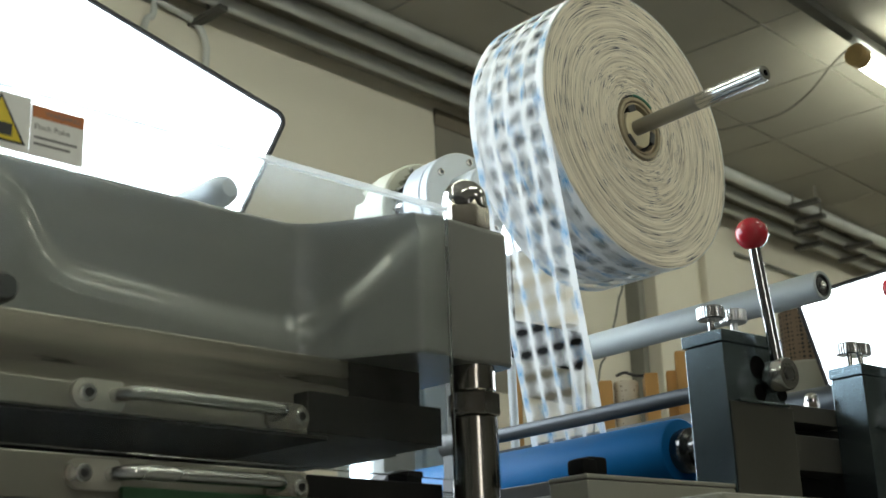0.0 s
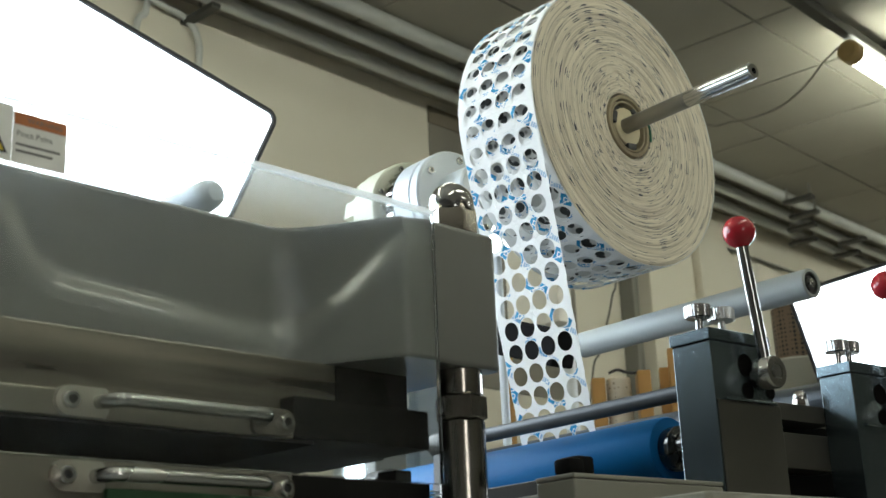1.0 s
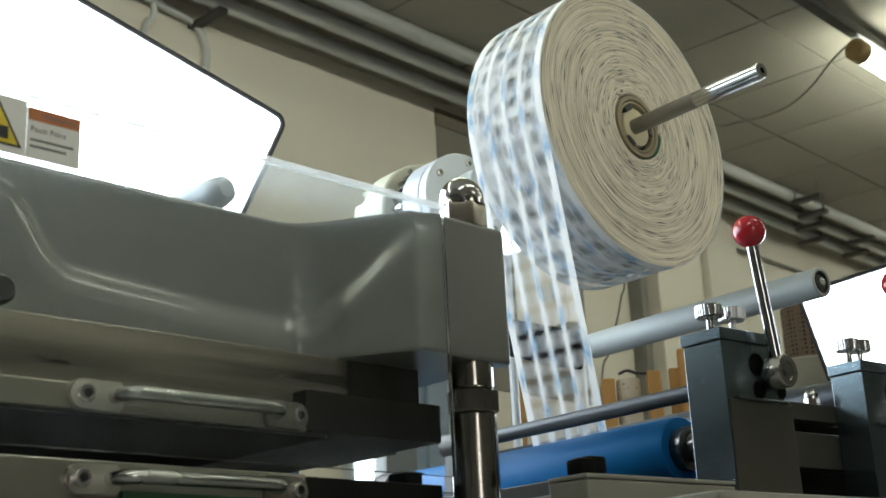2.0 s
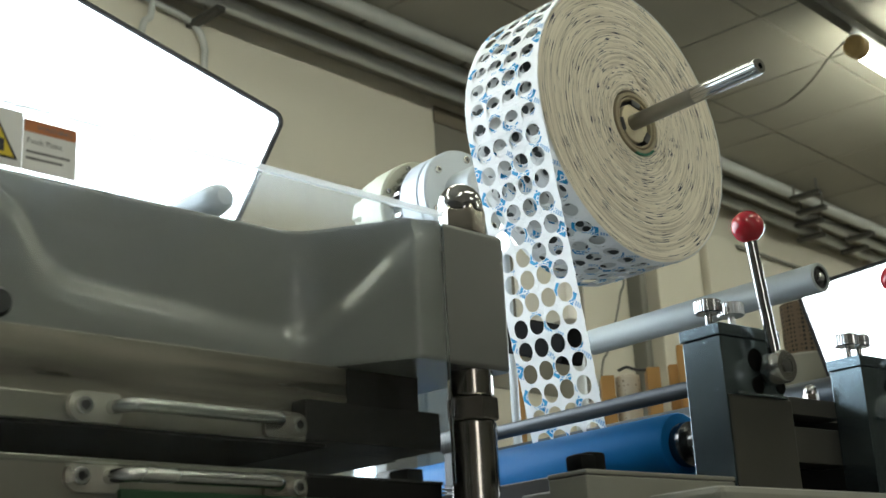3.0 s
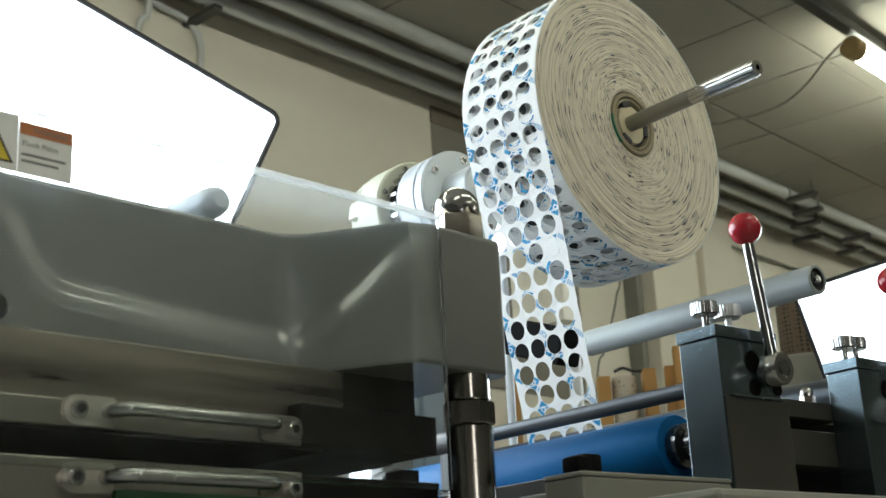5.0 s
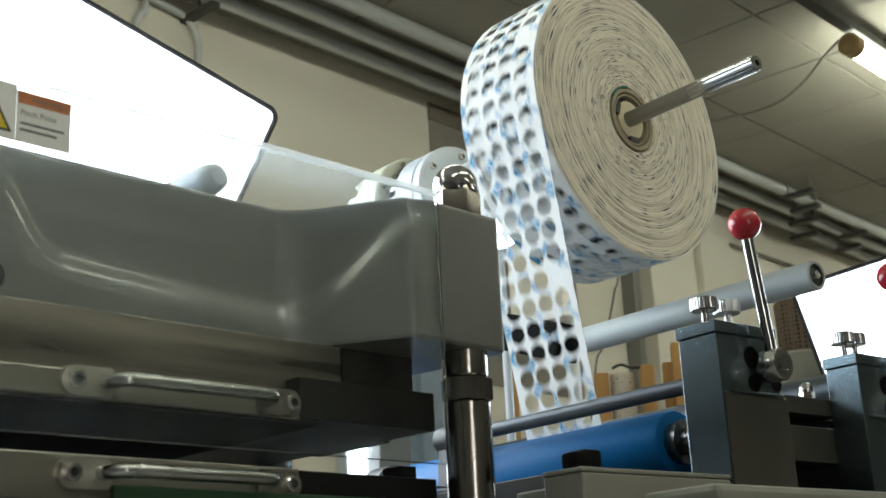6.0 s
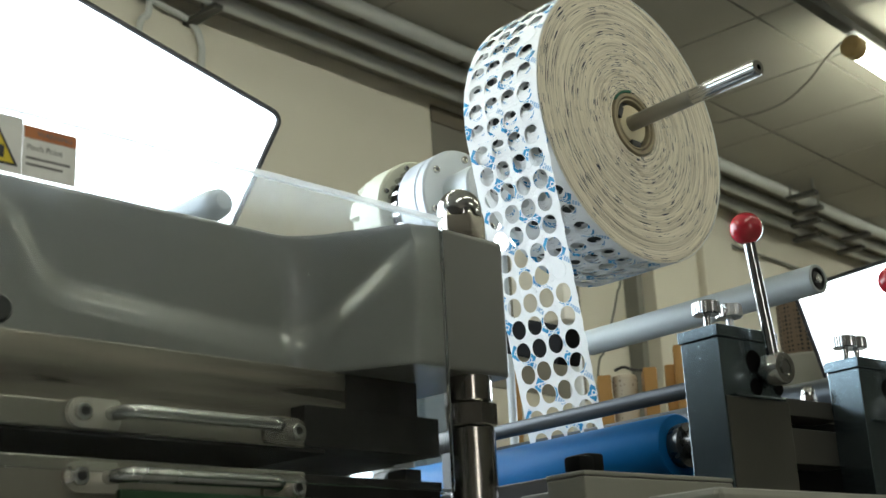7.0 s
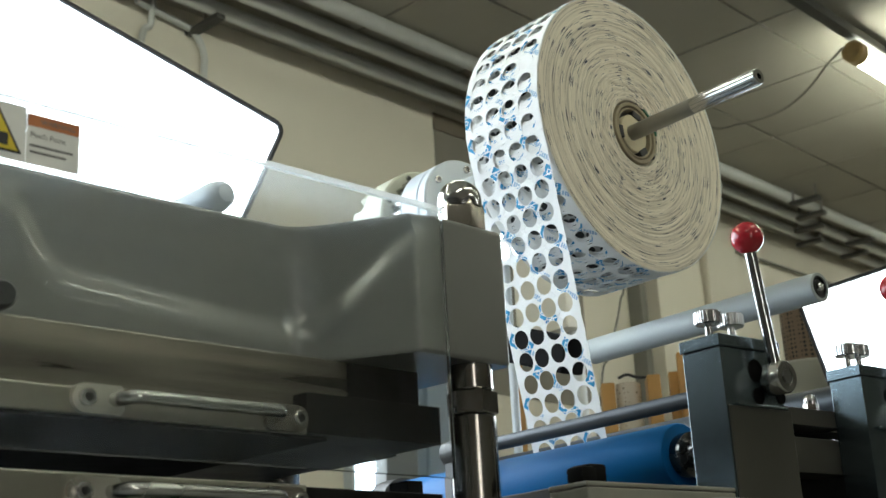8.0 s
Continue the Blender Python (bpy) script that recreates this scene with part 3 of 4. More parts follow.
def bearing_block(name, label, m, w=0.0465, long=0.165):
    """Tall slide block with a capped top, two thumb screws and a quick-release lever."""
    b = thing(name, label, "bearing block", m, group="bearing blocks of the rewind unit")
    part("slide_block", box(0, w, 0, 0.088, -long, 0, bevel=0.0009), BLOCK, b)
    part("cap", box(-0.002, w + 0.001, -0.0015, 0.092, 0.0006, 0.0125, bevel=0.0009), BLOCK, b, "flat steel cap plate")
    side = w * 0.5 - (0.0465 - w) * 0.6
    thumb_screw(b, side, 0.016, 0.0270)
    thumb_screw(b, side, 0.051 - (0.0465 - w) * 2, 0.0280)
    part("side_plate", box(w + 0.0001, w + 0.0035, 0.014, 0.090, -0.0565, -0.0535, bevel=0.0006), BLOCK, b, "ledge plate")
    # bores are not cut: raised black discs paint the darkness inside them
    for y, z, r in ((0.0500, -0.0200, 0.0100), (0.0495, -0.0450, 0.0072), (0.0845, -0.0437, 0.0055)):
        part("bore", lathe([(0.0466, 0.0), (0.0468, r), (0.0474, r), (0.0474, r + 0.0011), (0.0464, r + 0.0011)], 28, pose(w - 0.0465, y, z)), BORE_SHADE, b, "black disc standing for a dark round bore")
    hub_m = pose(w - 0.0465, 0.0648, -0.0290)
    lever = part("lever", lathe([(0.0465, 0), (0.0465, 0.0095), (0.050, 0.0095), (0.050, 0.0150), (0.0512, 0.0160), (0.0695, 0.0160), (0.0715, 0.0146), (0.0715, 0.0090), (0.0705, 0.0086), (0.0705, 0)], 48, hub_m), STEEL, b, "steel clamping lever hub")
    part("hub_bolt", lathe([(0.0705, 0.0), (0.0722, 0.0), (0.0722, 0.0068), (0.0695, 0.0072)], 6, hub_m), DARK_GREY, lever, "dark hexagon bolt")
    a, q = Vector((w + 0.0140, 0.0625, -0.016)), Vector((w + 0.0175, 0.0420, 0.0950))
    part("handle_bar", bar(a, q, 0.0058, 32), CHROME, lever, "chromed lever bar")
    d = (q - a).normalized()
    k = along(q, q + d)
    r = 0.0162
    ball = [(-0.0015, 0), (-0.0015, 0.0075)] + [(0.0135 - r * math.cos(t), r * math.sin(t)) for t in [0.45 + 0.1345 * i for i in range(21)]]
    ball[-1] = (ball[-1][0], 0)
    part("ball_knob", lathe(ball, 48, k, angle=60), RED, lever, "glossy red ball knob")
    return b


BLOCK_A = pose(-0.7905, 0.95, 1.108)
block = bearing_block("bearing_block", "speckled blued-steel bearing block with red-ball clamping lever", BLOCK_A)
rear_block = bearing_block("bearing_block", "speckled blued-steel bearing block at the end of the side rails", pose(-0.7908, 1.19, 1.1010), 0.0395, 1.08)
for child in rear_block.children:
    if child.name.startswith("lever"):
        child.matrix_basis = pose(0, 0.0708, -0.039, -7.5) @ pose(0, -0.0648, 0.029)


SIDE = surface("dark_olive_side_plate", (0.078, 0.076, 0.066), (0.105, 0.101, 0.088), 0.36, 0.5, 7, 260, 0.05, 0.08)
side_frame = thing("side_frame", "dark olive metal side frame under the bearing blocks", "machine frame")
part("upright", box(-0.788, -0.7425, 0.9525, 1.0468, 0.0, 1.0515, bevel=0.0009), SIDE, side_frame)
part("upper_rail", box(-0.830, -0.7920, 1.047, 1.2085, 1.0512, 1.0695, bevel=0.0009), SIDE, side_frame)
part("middle_rail", box(-0.830, -0.7920, 1.047, 1.2085, 1.0010, 1.0382, bevel=0.0009), SIDE, side_frame)
part("lower_rail", box(-0.830, -0.7920, 1.047, 1.2085, 0.0, 0.9400, bevel=0.0009), SIDE, side_frame)
# added black panel gives the open slots their darkness by colour
part("slot_shade", box(-0.850, -0.831, 1.047, 1.40, 0.85, 1.0560), MATT_BLACK, side_frame, "black panel standing for the dark inside the slots")
far_frame = thing("far_bearing", "black far bearing bracket of the rewind unit", "bearing bracket")
part("foot", box(-1.375, -1.335, 0.90, 1.10, 0.0, 0.985, bevel=0.003), DARK_GREY, far_frame)
part("eye", lathe([(-1.375, 0), (-1.375, 0.036), (-1.372, 0.039), (-1.338, 0.039), (-1.335, 0.036), (-1.335, 0)], 40, pose(0, NIP.x, NIP.y)), BLACK, far_frame, "round black bearing eye")
part("eye", lathe([(-1.195, 0), (-1.195, 0.014), (-1.193, 0.016), (-1.157, 0.016), (-1.155, 0.014), (-1.155, 0)], 40, pose(0, 0.978, 1.0699)), BLACK, far_frame, "round black bearing eye")
part("neck", box(-1.19, -1.17, 0.968, 0.988, 0.95, 1.060), BLACK, far_frame)
part("cross_bar", box(-1.335, -1.16, 0.96, 0.99, 0.94, 0.965), BLACK, far_frame)

steel_roller = thing("steel_roller", "plain steel roller between the side frames", "roller", pose(0, 1.232, 1.0836))
part("bar", bar((-1.42, 0, 0), (-0.797, 0, 0), 0.022, 64), ROD, steel_roller)


NUT = surface("warm_polished_nut", (0.33, 0.305, 0.265), (0.42, 0.39, 0.345), 0.2, 0.9, 30, 300, 0.03, 0.06)


def acorn(parent, m, r, name="acorn_nut"):
    """Domed hexagon nut standing on its base."""
    turn = Matrix.Rotation(radians(-90), 4, "Y")
    hexn = lathe([(0, 0), (0, r * 0.98), (r * 0.04, r * 1.04), (r * 0.95, r * 1.04), (r * 1.20, r * 0.99), (r * 1.42, r * 0.90), (r * 1.42, 0)], 6, m @ turn @ Matrix.Rotation(radians(11), 4, "X"), angle=20)
    n = part(name, hexn, NUT, parent, "domed chrome nut")
    dome = [(r * 1.05, r * 0.955), (r * 1.25, r * 0.965)] + [(r * 1.42 + r * 0.965 * math.sin(t), r * 0.965 * math.cos(t)) for t in [k * math.pi / 20 for k in range(11)]]
    dome[-1] = (dome[-1][0], 0)
    part("dome", lathe(dome, 40, m @ turn), CHROME, n)
    return n


frame_nut = thing("cap_nut", "small domed chrome nut on the side frame", "nut")
acorn(frame_nut, pose(-0.806, 1.172, 1.0695), 0.0082)

# machine base in front of the rollers
base_front = thing("base_cover", "olive-grey painted base cover before the pull roller", "machine cover")
part("body", box(-0.790, -0.7445, 0.757, 0.9485, 0.0, 0.9700, bevel=0.0015), BEIGE_UNIT, base_front)
part("lid", box(-0.7906, -0.7440, 0.7564, 0.9487, 0.9704, 0.9745, bevel=0.0012), BEIGE_UNIT, base_front)
part("step", box(-0.845, -0.7912, 0.775, 0.9485, 0.0, 0.9640, bevel=0.002), BEIGE_UNIT, base_front)
table_plate = make("table_plate", box(-1.334, -0.8460, 0.83, 0.930, 0.0, 0.9855, bevel=0.0015), DARK_GREY)
tagged(table_plate, "dark table plate beside the base cover", "plate")
star_knob = thing("clamp_knob", "black clamping knob on the base cover", "knob")


def knob_mesh():
    bm = bmesh.new()
    add_box(bm, -0.787, -0.762, 0.780, 0.801, 0.9745, 0.9925, 0.003)
    add_box(bm, -0.772, -0.752, 0.7605, 0.779, 0.9745, 0.9885, 0.003)
    return smooth(bm)


part("grip", knob_mesh(), MATT_BLACK, star_knob)
front_rail = make("front_rail", box(-0.735, -0.652, 0.812, 1.55, 0.0, 0.9525, bevel=0.006), BEIGE_UNIT)
tagged(front_rail, "pale grey machine rail with rounded edge", "machine cover")

# ---- reciprocating press: local x outwards, y along its side, z up; turned 5.6 degrees ----
PRESS_AT = (-0.8042, 0.6700)
STROKE_MEAN, STROKE_A, STROKE_B, PERIOD = 0.00962, 0.0010, 0.01087, 1.91


def press_pose(t):
    w = 2 * math.pi / PERIOD
    return pose(*PRESS_AT, STROKE_MEAN + STROKE_A * math.cos(w * t) + STROKE_B * math.sin(w * t), 0, 0, 5.6)


press = thing("die_press", "grey enamelled press head with clear acrylic guard, moving on polished columns", "press", press_pose(0))
LUG_Y1 = 0.0795
TOP_Z, LOW_Z = 1.1885, 1.064


def ease(k):
    k = min(max(k, 0), 1)
    return k * k * (3 - 2 * k)


def swing(k, a=0.45, b=0.10):
    """Straight rise from 0 to 1 with a wide fillet at its foot and a tighter one at its head."""
    k = min(max(k, 0), 1)
    m = 1 / (1 - (a + b) / 2)
    if k < a:
        return m * k * k / (2 * a)
    return 1 - m * (1 - k) ** 2 / (2 * b) if k > 1 - b else m * (k - a / 2)


def side_depth(y):
    """Outline of the head's side in plan: waisted between two corner lugs."""
    k = swing((y + 0.103) / 0.072) if y > -0.25 else swing((-0.385 - y) / 0.078)
    return -0.091 * (1 - k)


# run of the rounded step round the waist: along the side, height
WAIST_Y = (-0.52, -0.420, -0.350, -0.338, -0.328, -0.315, -0.300, -0.213, -0.132, -0.103, -0.0873, -0.0775, -0.0693, -0.0578, -0.0495, -0.040, -0.031, -0.0166, 0.08)
WAIST_Z = (1.172, 1.170, 1.160, 1.144, 1.123, 1.1095, 1.1032, 1.0968, 1.0912, 1.0906, 1.0925, 1.1010, 1.1110, 1.1265, 1.1431, 1.1615, 1.1685, 1.1710, 1.1690)
WAIST_S = np.linspace(-0.54, 0.10, 641)
WAIST_T = np.convolve(np.pad(np.interp(WAIST_S, WAIST_Y, WAIST_Z), 14, mode="edge"), np.hanning(31)[1:-1] / np.hanning(31).sum(), mode="valid")


def waist_height(y):
    """Height of the rounded step that runs round the waist."""
    return float(np.interp(y, WAIST_S, WAIST_T))


def head_mesh():
    bm = bmesh.new()
    ys = [LUG_Y1] + [LUG_Y1 - (LUG_Y1 + 0.52) * k / 330 for k in range(1, 331)]
    zs = [LOW_Z + (TOP_Z - LOW_Z) * k / 80 for k in range(81)]
    grid = []
    for y in ys:
        col = []
        run = (side_depth(y + 0.001) - side_depth(y - 0.001)) / 0.002
        norm = math.hypot(1, run)
        wide = math.hypot(1, (waist_height(y + 0.001) - waist_height(y - 0.001)) / 0.002 / norm)
        for z in zs:
            off = (z - waist_height(y)) / wide
            fade = 1 - ease((y + 0.028) / 0.030)
            step = ease(off / 0.030 + 0.5) * fade
            lip = 0.0008 * fade * math.exp(-(off / 0.0080) ** 2)
            edge = 0.003 * (1 - min((TOP_Z - z) / 0.004, 1)) ** 2 + 0.002 * (1 - min((z - LOW_Z) / 0.003, 1)) ** 2
            end = 0.004 * (1 - min((LUG_Y1 - y) / 0.005, 1)) ** 2
            out = lip - 0.0080 * step
            col.append(bm.verts.new((side_depth(y) + out / norm - edge - end - 0.004, y - out * run / norm, z)))
        grid.append(col)
    for a, b in zip(grid, grid[1:]):
        for k in range(len(zs) - 1):
            bm.faces.new([a[k], b[k], b[k + 1], a[k + 1]])
    back = [[bm.verts.new((-0.62, y, z)) for z in (zs[0], zs[-1])] for y in ys]
    for k in range(len(ys) - 1):
        bm.faces.new([grid[k][-1], grid[k + 1][-1], back[k + 1][1], back[k][1]])
        bm.faces.new([grid[k][0], back[k][0], back[k + 1][0], grid[k + 1][0]])
        bm.faces.new([back[k][0], back[k][1], back[k + 1][1], back[k + 1][0]])
    for k in (0, len(ys) - 1):
        bm.faces.new([back[k][0], *grid[k], back[k][1]])
    bmesh.ops.recalc_face_normals(bm, faces=bm.faces)
    return smooth(bm, 40)


part("cast_head", head_mesh(), CASTING, press)

# clear guard
ACRYLIC, n, l, b = base_mat("clear_acrylic", 0.03)
b.inputs["Base Color"].default_value = (0.93, 0.96, 0.95, 1)
b.inputs["Transmission Weight"].default_value = 1.0
b.inputs["IOR"].default_value = 1.4
haze = n.new("ShaderNodeBsdfRefraction")
haze.inputs["Color"].default_value = (0.85, 0.92, 0.95, 1)
haze.inputs["Roughness"].default_value = 0.68
haze.inputs["IOR"].default_value = 1.4
smear = n.new("ShaderNodeTexNoise")
smear.inputs["Scale"].default_value = 1.0
smear.inputs["Detail"].default_value = 4
co = n.new("ShaderNodeTexCoord")
streak = n.new("ShaderNodeMapping")
streak.inputs["Scale"].default_value = (1, 34, 5)
l.new(co.outputs["Object"], streak.inputs[0])
l.new(streak.outputs[0], smear.inputs[0])
amount = n.new("ShaderNodeMapRange")
amount.inputs[1].default_value, amount.inputs[2].default_value = 0.3, 0.7
amount.inputs[3].default_value, amount.inputs[4].default_value = 0.0, 0.030
l.new(smear.outputs[0], amount.inputs[0])
both = n.new("ShaderNodeMixShader")
# upper-edge veil of light, put in as haze that grows with height
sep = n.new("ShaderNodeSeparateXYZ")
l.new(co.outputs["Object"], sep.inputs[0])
veil = n.new("ShaderNodeMapRange")
veil.interpolation_type = "SMOOTHSTEP"
veil.inputs[1].default_value, veil.inputs[2].default_value = 1.150, 1.192
veil.inputs[3].default_value, veil.inputs[4].default_value = 0.0, 0.13
l.new(sep.outputs[2], veil.inputs[0])
veil_mix = n.new("ShaderNodeMath")
veil_mix.operation = "MULTIPLY"
l.new(veil.outputs[0], veil_mix.inputs[0])
l.new(smear.outputs[0], veil_mix.inputs[1])
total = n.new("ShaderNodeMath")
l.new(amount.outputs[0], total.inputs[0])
l.new(veil_mix.outputs[0], total.inputs[1])
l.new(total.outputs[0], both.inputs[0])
l.new(b.outputs[0], both.inputs[1])
l.new(haze.outputs[0], both.inputs[2])
l.new(both.outputs[0], n["Material Output"].inputs[0])
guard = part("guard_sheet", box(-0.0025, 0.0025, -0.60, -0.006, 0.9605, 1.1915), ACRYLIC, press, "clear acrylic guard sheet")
guard.visible_shadow = False
EDGE, n, l, b = base_mat("frosted_acrylic_edge", 0.4)
b.inputs["Base Color"].default_value = (0.85, 0.88, 0.88, 1)
soft = n.new("ShaderNodeBsdfTranslucent")
soft.inputs[0].default_value = (0.92, 0.95, 0.95, 1)
both = n.new("ShaderNodeMixShader")
both.inputs[0].default_value = 0.5
l.new(b.outputs[0], both.inputs[1])
l.new(soft.outputs[0], both.inputs[2])
clear = n.new("ShaderNodeBsdfTransparent")
mostly = n.new("ShaderNodeMixShader")
mostly.inputs[0].default_value = 0.5
l.new(both.outputs[0], mostly.inputs[1])
l.new(clear.outputs[0], mostly.inputs[2])
l.new(mostly.outputs[0], n["Material Output"].inputs[0])
part("guard_edge", box(-0.0031, 0.0031, -0.60, -0.0046, 1.1898, 1.1945), EDGE, guard, "sawn frosted edge")
SMOKY, n, l, b = base_mat("dark_polished_acrylic_edge", 0.12)
b.inputs["Base Color"].default_value = (0.62, 0.67, 0.67, 1)
b.inputs["Transmission Weight"].default_value = 0.95
b.inputs["IOR"].default_value = 1.3
part("guard_end", box(-0.0025, 0.0025, -0.0059, -0.0046, 0.9605, 1.1897), SMOKY, guard, "dark polished end edge")

# warning plates on the guard
WHITE_LABEL = surface("label_white", (0.82, 0.82, 0.80), (0.87, 0.87, 0.85), 0.5, 0, 60, 300, 0.0)
ORANGE_LABEL = surface("label_orange", (0.50, 0.17, 0.06), (0.55, 0.2, 0.07), 0.5, 0, 60, 300, 0.0)
YELLOW_LABEL = surface("label_yellow", (0.72, 0.55, 0.03), (0.78, 0.6, 0.04), 0.5, 0, 60, 300, 0.0)
LETTER = surface("label_ink", (0.16, 0.16, 0.16), (0.2, 0.2, 0.2), 0.6, 0, 60, 300, 0.0)


def letters(text, size, x, y, z, material, parent, name="lettering"):
    """Raised writing that reads along local y on a face turned to +x."""
    c = bpy.data.curves.new(name, "FONT")
    c.body, c.size, c.extrude, c.align_x = text, size, 0.00008, "LEFT"
    tmp = new(name, c)
    me = bpy.data.meshes.new_from_object(tmp.evaluated_get(bpy.context.evaluated_depsgraph_get()))
    bpy.data.objects.remove(tmp)
    me.materials.append(material)
    ob = new(name, me)
    ob.parent = parent
    ob.matrix_basis = Matrix(((0, 0, 1, x), (1, 0, 0, y), (0, 1, 0, z), (0, 0, 0, 1)))
    return ob


plate = part("warning_label", box(0.003, 0.0042, -0.3895, -0.3510, 1.1465, 1.1825, bevel=0.0005), WHITE_LABEL, press, "white warning label with an orange band")
part("orange_band", box(0.0043, 0.0046, -0.3888, -0.3517, 1.1735, 1.1820), ORANGE_LABEL, plate, "orange band")
letters("WARNING", 0.0052, 0.0047, -0.3800, 1.1757, LETTER, plate)
letters("Pinch Point", 0.0056, 0.0043, -0.3870, 1.1655, LETTER, plate)
for z, w in ((1.1590, 0.031), (1.1545, 0.026)):
    part("text_line", box(0.0043, 0.00445, -0.3870, -0.3870 + w, z, z + 0.0016), LETTER, plate)
sign = part("hazard_label", box(0.003, 0.0042, -0.4330, -0.3897, 1.1465, 1.1860, bevel=0.0005), WHITE_LABEL, press, "white label with a yellow hazard triangle")


def triangle(x, y0, y1, z0, z1):
    bm = bmesh.new()
    f = bm.faces.new([bm.verts.new(p) for p in ((x, y0, z0), (x, y1, z0), (x, (y0 + y1) / 2, z1))])
    r = bmesh.ops.extrude_face_region(bm, geom=[f])
    bmesh.ops.translate(bm, verts=[v for v in r["geom"] if isinstance(v, bmesh.types.BMVert)], vec=(0.0003, 0, 0))
    bmesh.ops.recalc_face_normals(bm, faces=bm.faces)
    return bm


part("triangle_border", triangle(0.0043, -0.4290, -0.3925, 1.1515, 1.1840), BLACK, sign, "black triangle border")
part("triangle", triangle(0.0047, -0.4260, -0.3955, 1.1530, 1.1805), YELLOW_LABEL, sign, "yellow triangle")
part("pictogram", box(0.0051, 0.0053, -0.4190, -0.4025, 1.1555, 1.1640), BLACK, sign, "dark pictogram bar")

# column with its nut and collar
POST = surface("dark_polished_column", (0.27, 0.255, 0.23), (0.34, 0.325, 0.295), 0.2, 1.0, 14, 500, 0.02, 0.06)
COL = (-0.026, 0.0475)
turn_up = Matrix.Translation((*COL, 0)) @ Matrix.Rotation(radians(-90), 4, "Y")
part("column", lathe([(0.02, 0), (0.02, 0.0207), (1.0180, 0.0207), (1.0195, 0.0195), (1.0195, 0)], 64, turn_up), POST, press, "polished steel column")
part("hex_nut", lathe([(1.0200, 0.012), (1.0200, 0.0215), (1.0215, 0.0232), (1.0395, 0.0232), (1.0410, 0.0215), (1.0410, 0.012)], 6, turn_up @ Matrix.Rotation(radians(8), 4, "X"), angle=20), POST, press, "steel hexagon nut")
part("collar", lathe([(1.0412, 0.012), (1.0412, 0.0190), (1.0425, 0.0200), (1.0635, 0.0200), (1.0640, 0.0190), (1.0640, 0.012)], 64, turn_up), POST, press, "polished collar")
acorn(press, Matrix.Translation((*COL, 1.188)), 0.0212)
part("second_column", lathe([(0.02, 0), (0.02, 0.0207), (1.064, 0.0207), (1.064, 0)], 48, Matrix.Translation((-0.30, 0.045, 0)) @ Matrix.Rotation(radians(-90), 4, "Y")), STEEL, press, "polished steel column")


FOOT = surface("brushed_foot_steel", (0.44, 0.42, 0.37), (0.54, 0.51, 0.455), 0.36, 0.9, 20, 350, 0.05)


def pull_handle(parent, y0, y1, z, x, name="pull_handle"):
    """Bent round bar handle between two rounded foot plates."""
    h = part(name, tube(curve_points([(x + 0.002, y0 + 0.022, z + 0.0005), (x + 0.010, y0 + 0.024, z + 0.0005), (x + 0.0185, y0 + 0.030, z + 0.001), (x + 0.021, y0 + 0.042, z + 0.001), (x + 0.021, (y0 + y1) / 2, z + 0.001), (x + 0.021, y1 - 0.040, z + 0.001), (x + 0.0185, y1 - 0.028, z + 0.001), (x + 0.010, y1 - 0.022, z + 0.0005), (x + 0.002, y1 - 0.020, z + 0.0005)], 6), 0.0052, 16), STEEL, parent, "bent steel pull handle")
    for y, s in ((y0, 1), (y1, -1)):
        bm = bmesh.new()
        n = 14
        out = [(y + 0.0105 * math.cos(math.pi / 2 + s * math.pi * k / n) * 1.0, z + 0.0105 * math.sin(math.pi / 2 + s * math.pi * k / n)) for k in range(n + 1)]
        out += [(y + s * 0.027, z - 0.0105), (y + s * 0.030, z - 0.007), (y + s * 0.030, z + 0.007), (y + s * 0.027, z + 0.0105)]
        f = bm.faces.new([bm.verts.new((x, a, c)) for a, c in out])
        r = bmesh.ops.extrude_face_region(bm, geom=[f])
        bmesh.ops.translate(bm, verts=[v for v in r["geom"] if isinstance(v, bmesh.types.BMVert)], vec=(0.0045, 0, 0))
        bmesh.ops.recalc_face_normals(bm, faces=bm.faces)
        # right plate is the same steel, coloured darker for its dark reflection
        part("foot_plate", smooth(bm), FOOT if s > 0 else NUT, h, "rounded steel foot plate")
        part("socket_screw", lathe([(0, 0), (0, 0.0062), (0.0042, 0.0062), (0.0050, 0.0054), (0.0050, 0.0034), (0.0020, 0.0034), (0.0020, 0)], 24, pose(x + 0.0045, y, z)), STEEL, h, "socket-head screw")
        # black disc deepens the socket by painting its inner darkness
        part("socket", lathe([(0, 0), (0, 0.0033), (0.0006, 0.0033), (0.0006, 0)], 6, pose(x + 0.0066, y, z)), BLACK, h, "black disc for the dark inside the hexagon socket")
    return h


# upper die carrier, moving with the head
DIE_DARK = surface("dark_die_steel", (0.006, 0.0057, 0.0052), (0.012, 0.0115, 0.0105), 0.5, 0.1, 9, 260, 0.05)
# streaks put the warm reflections on the die holder into its colour
DIE_WARM = surface("satin_steel_with_reflections", (0.06, 0.055, 0.047), (0.34, 0.305, 0.25), 0.32, 0.85, 55, 300, 0.04, 0.08, stretch=(1, 0.05, 1))
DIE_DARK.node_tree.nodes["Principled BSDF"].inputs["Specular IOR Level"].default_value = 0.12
DIE_SHADE = surface("die_underside_shade", (0.006, 0.006, 0.006), (0.012, 0.011, 0.010), 0.9, 0, 20, 300, 0.05)
DIE_SHADE.node_tree.nodes["Principled BSDF"].inputs["Specular IOR Level"].default_value = 0.06
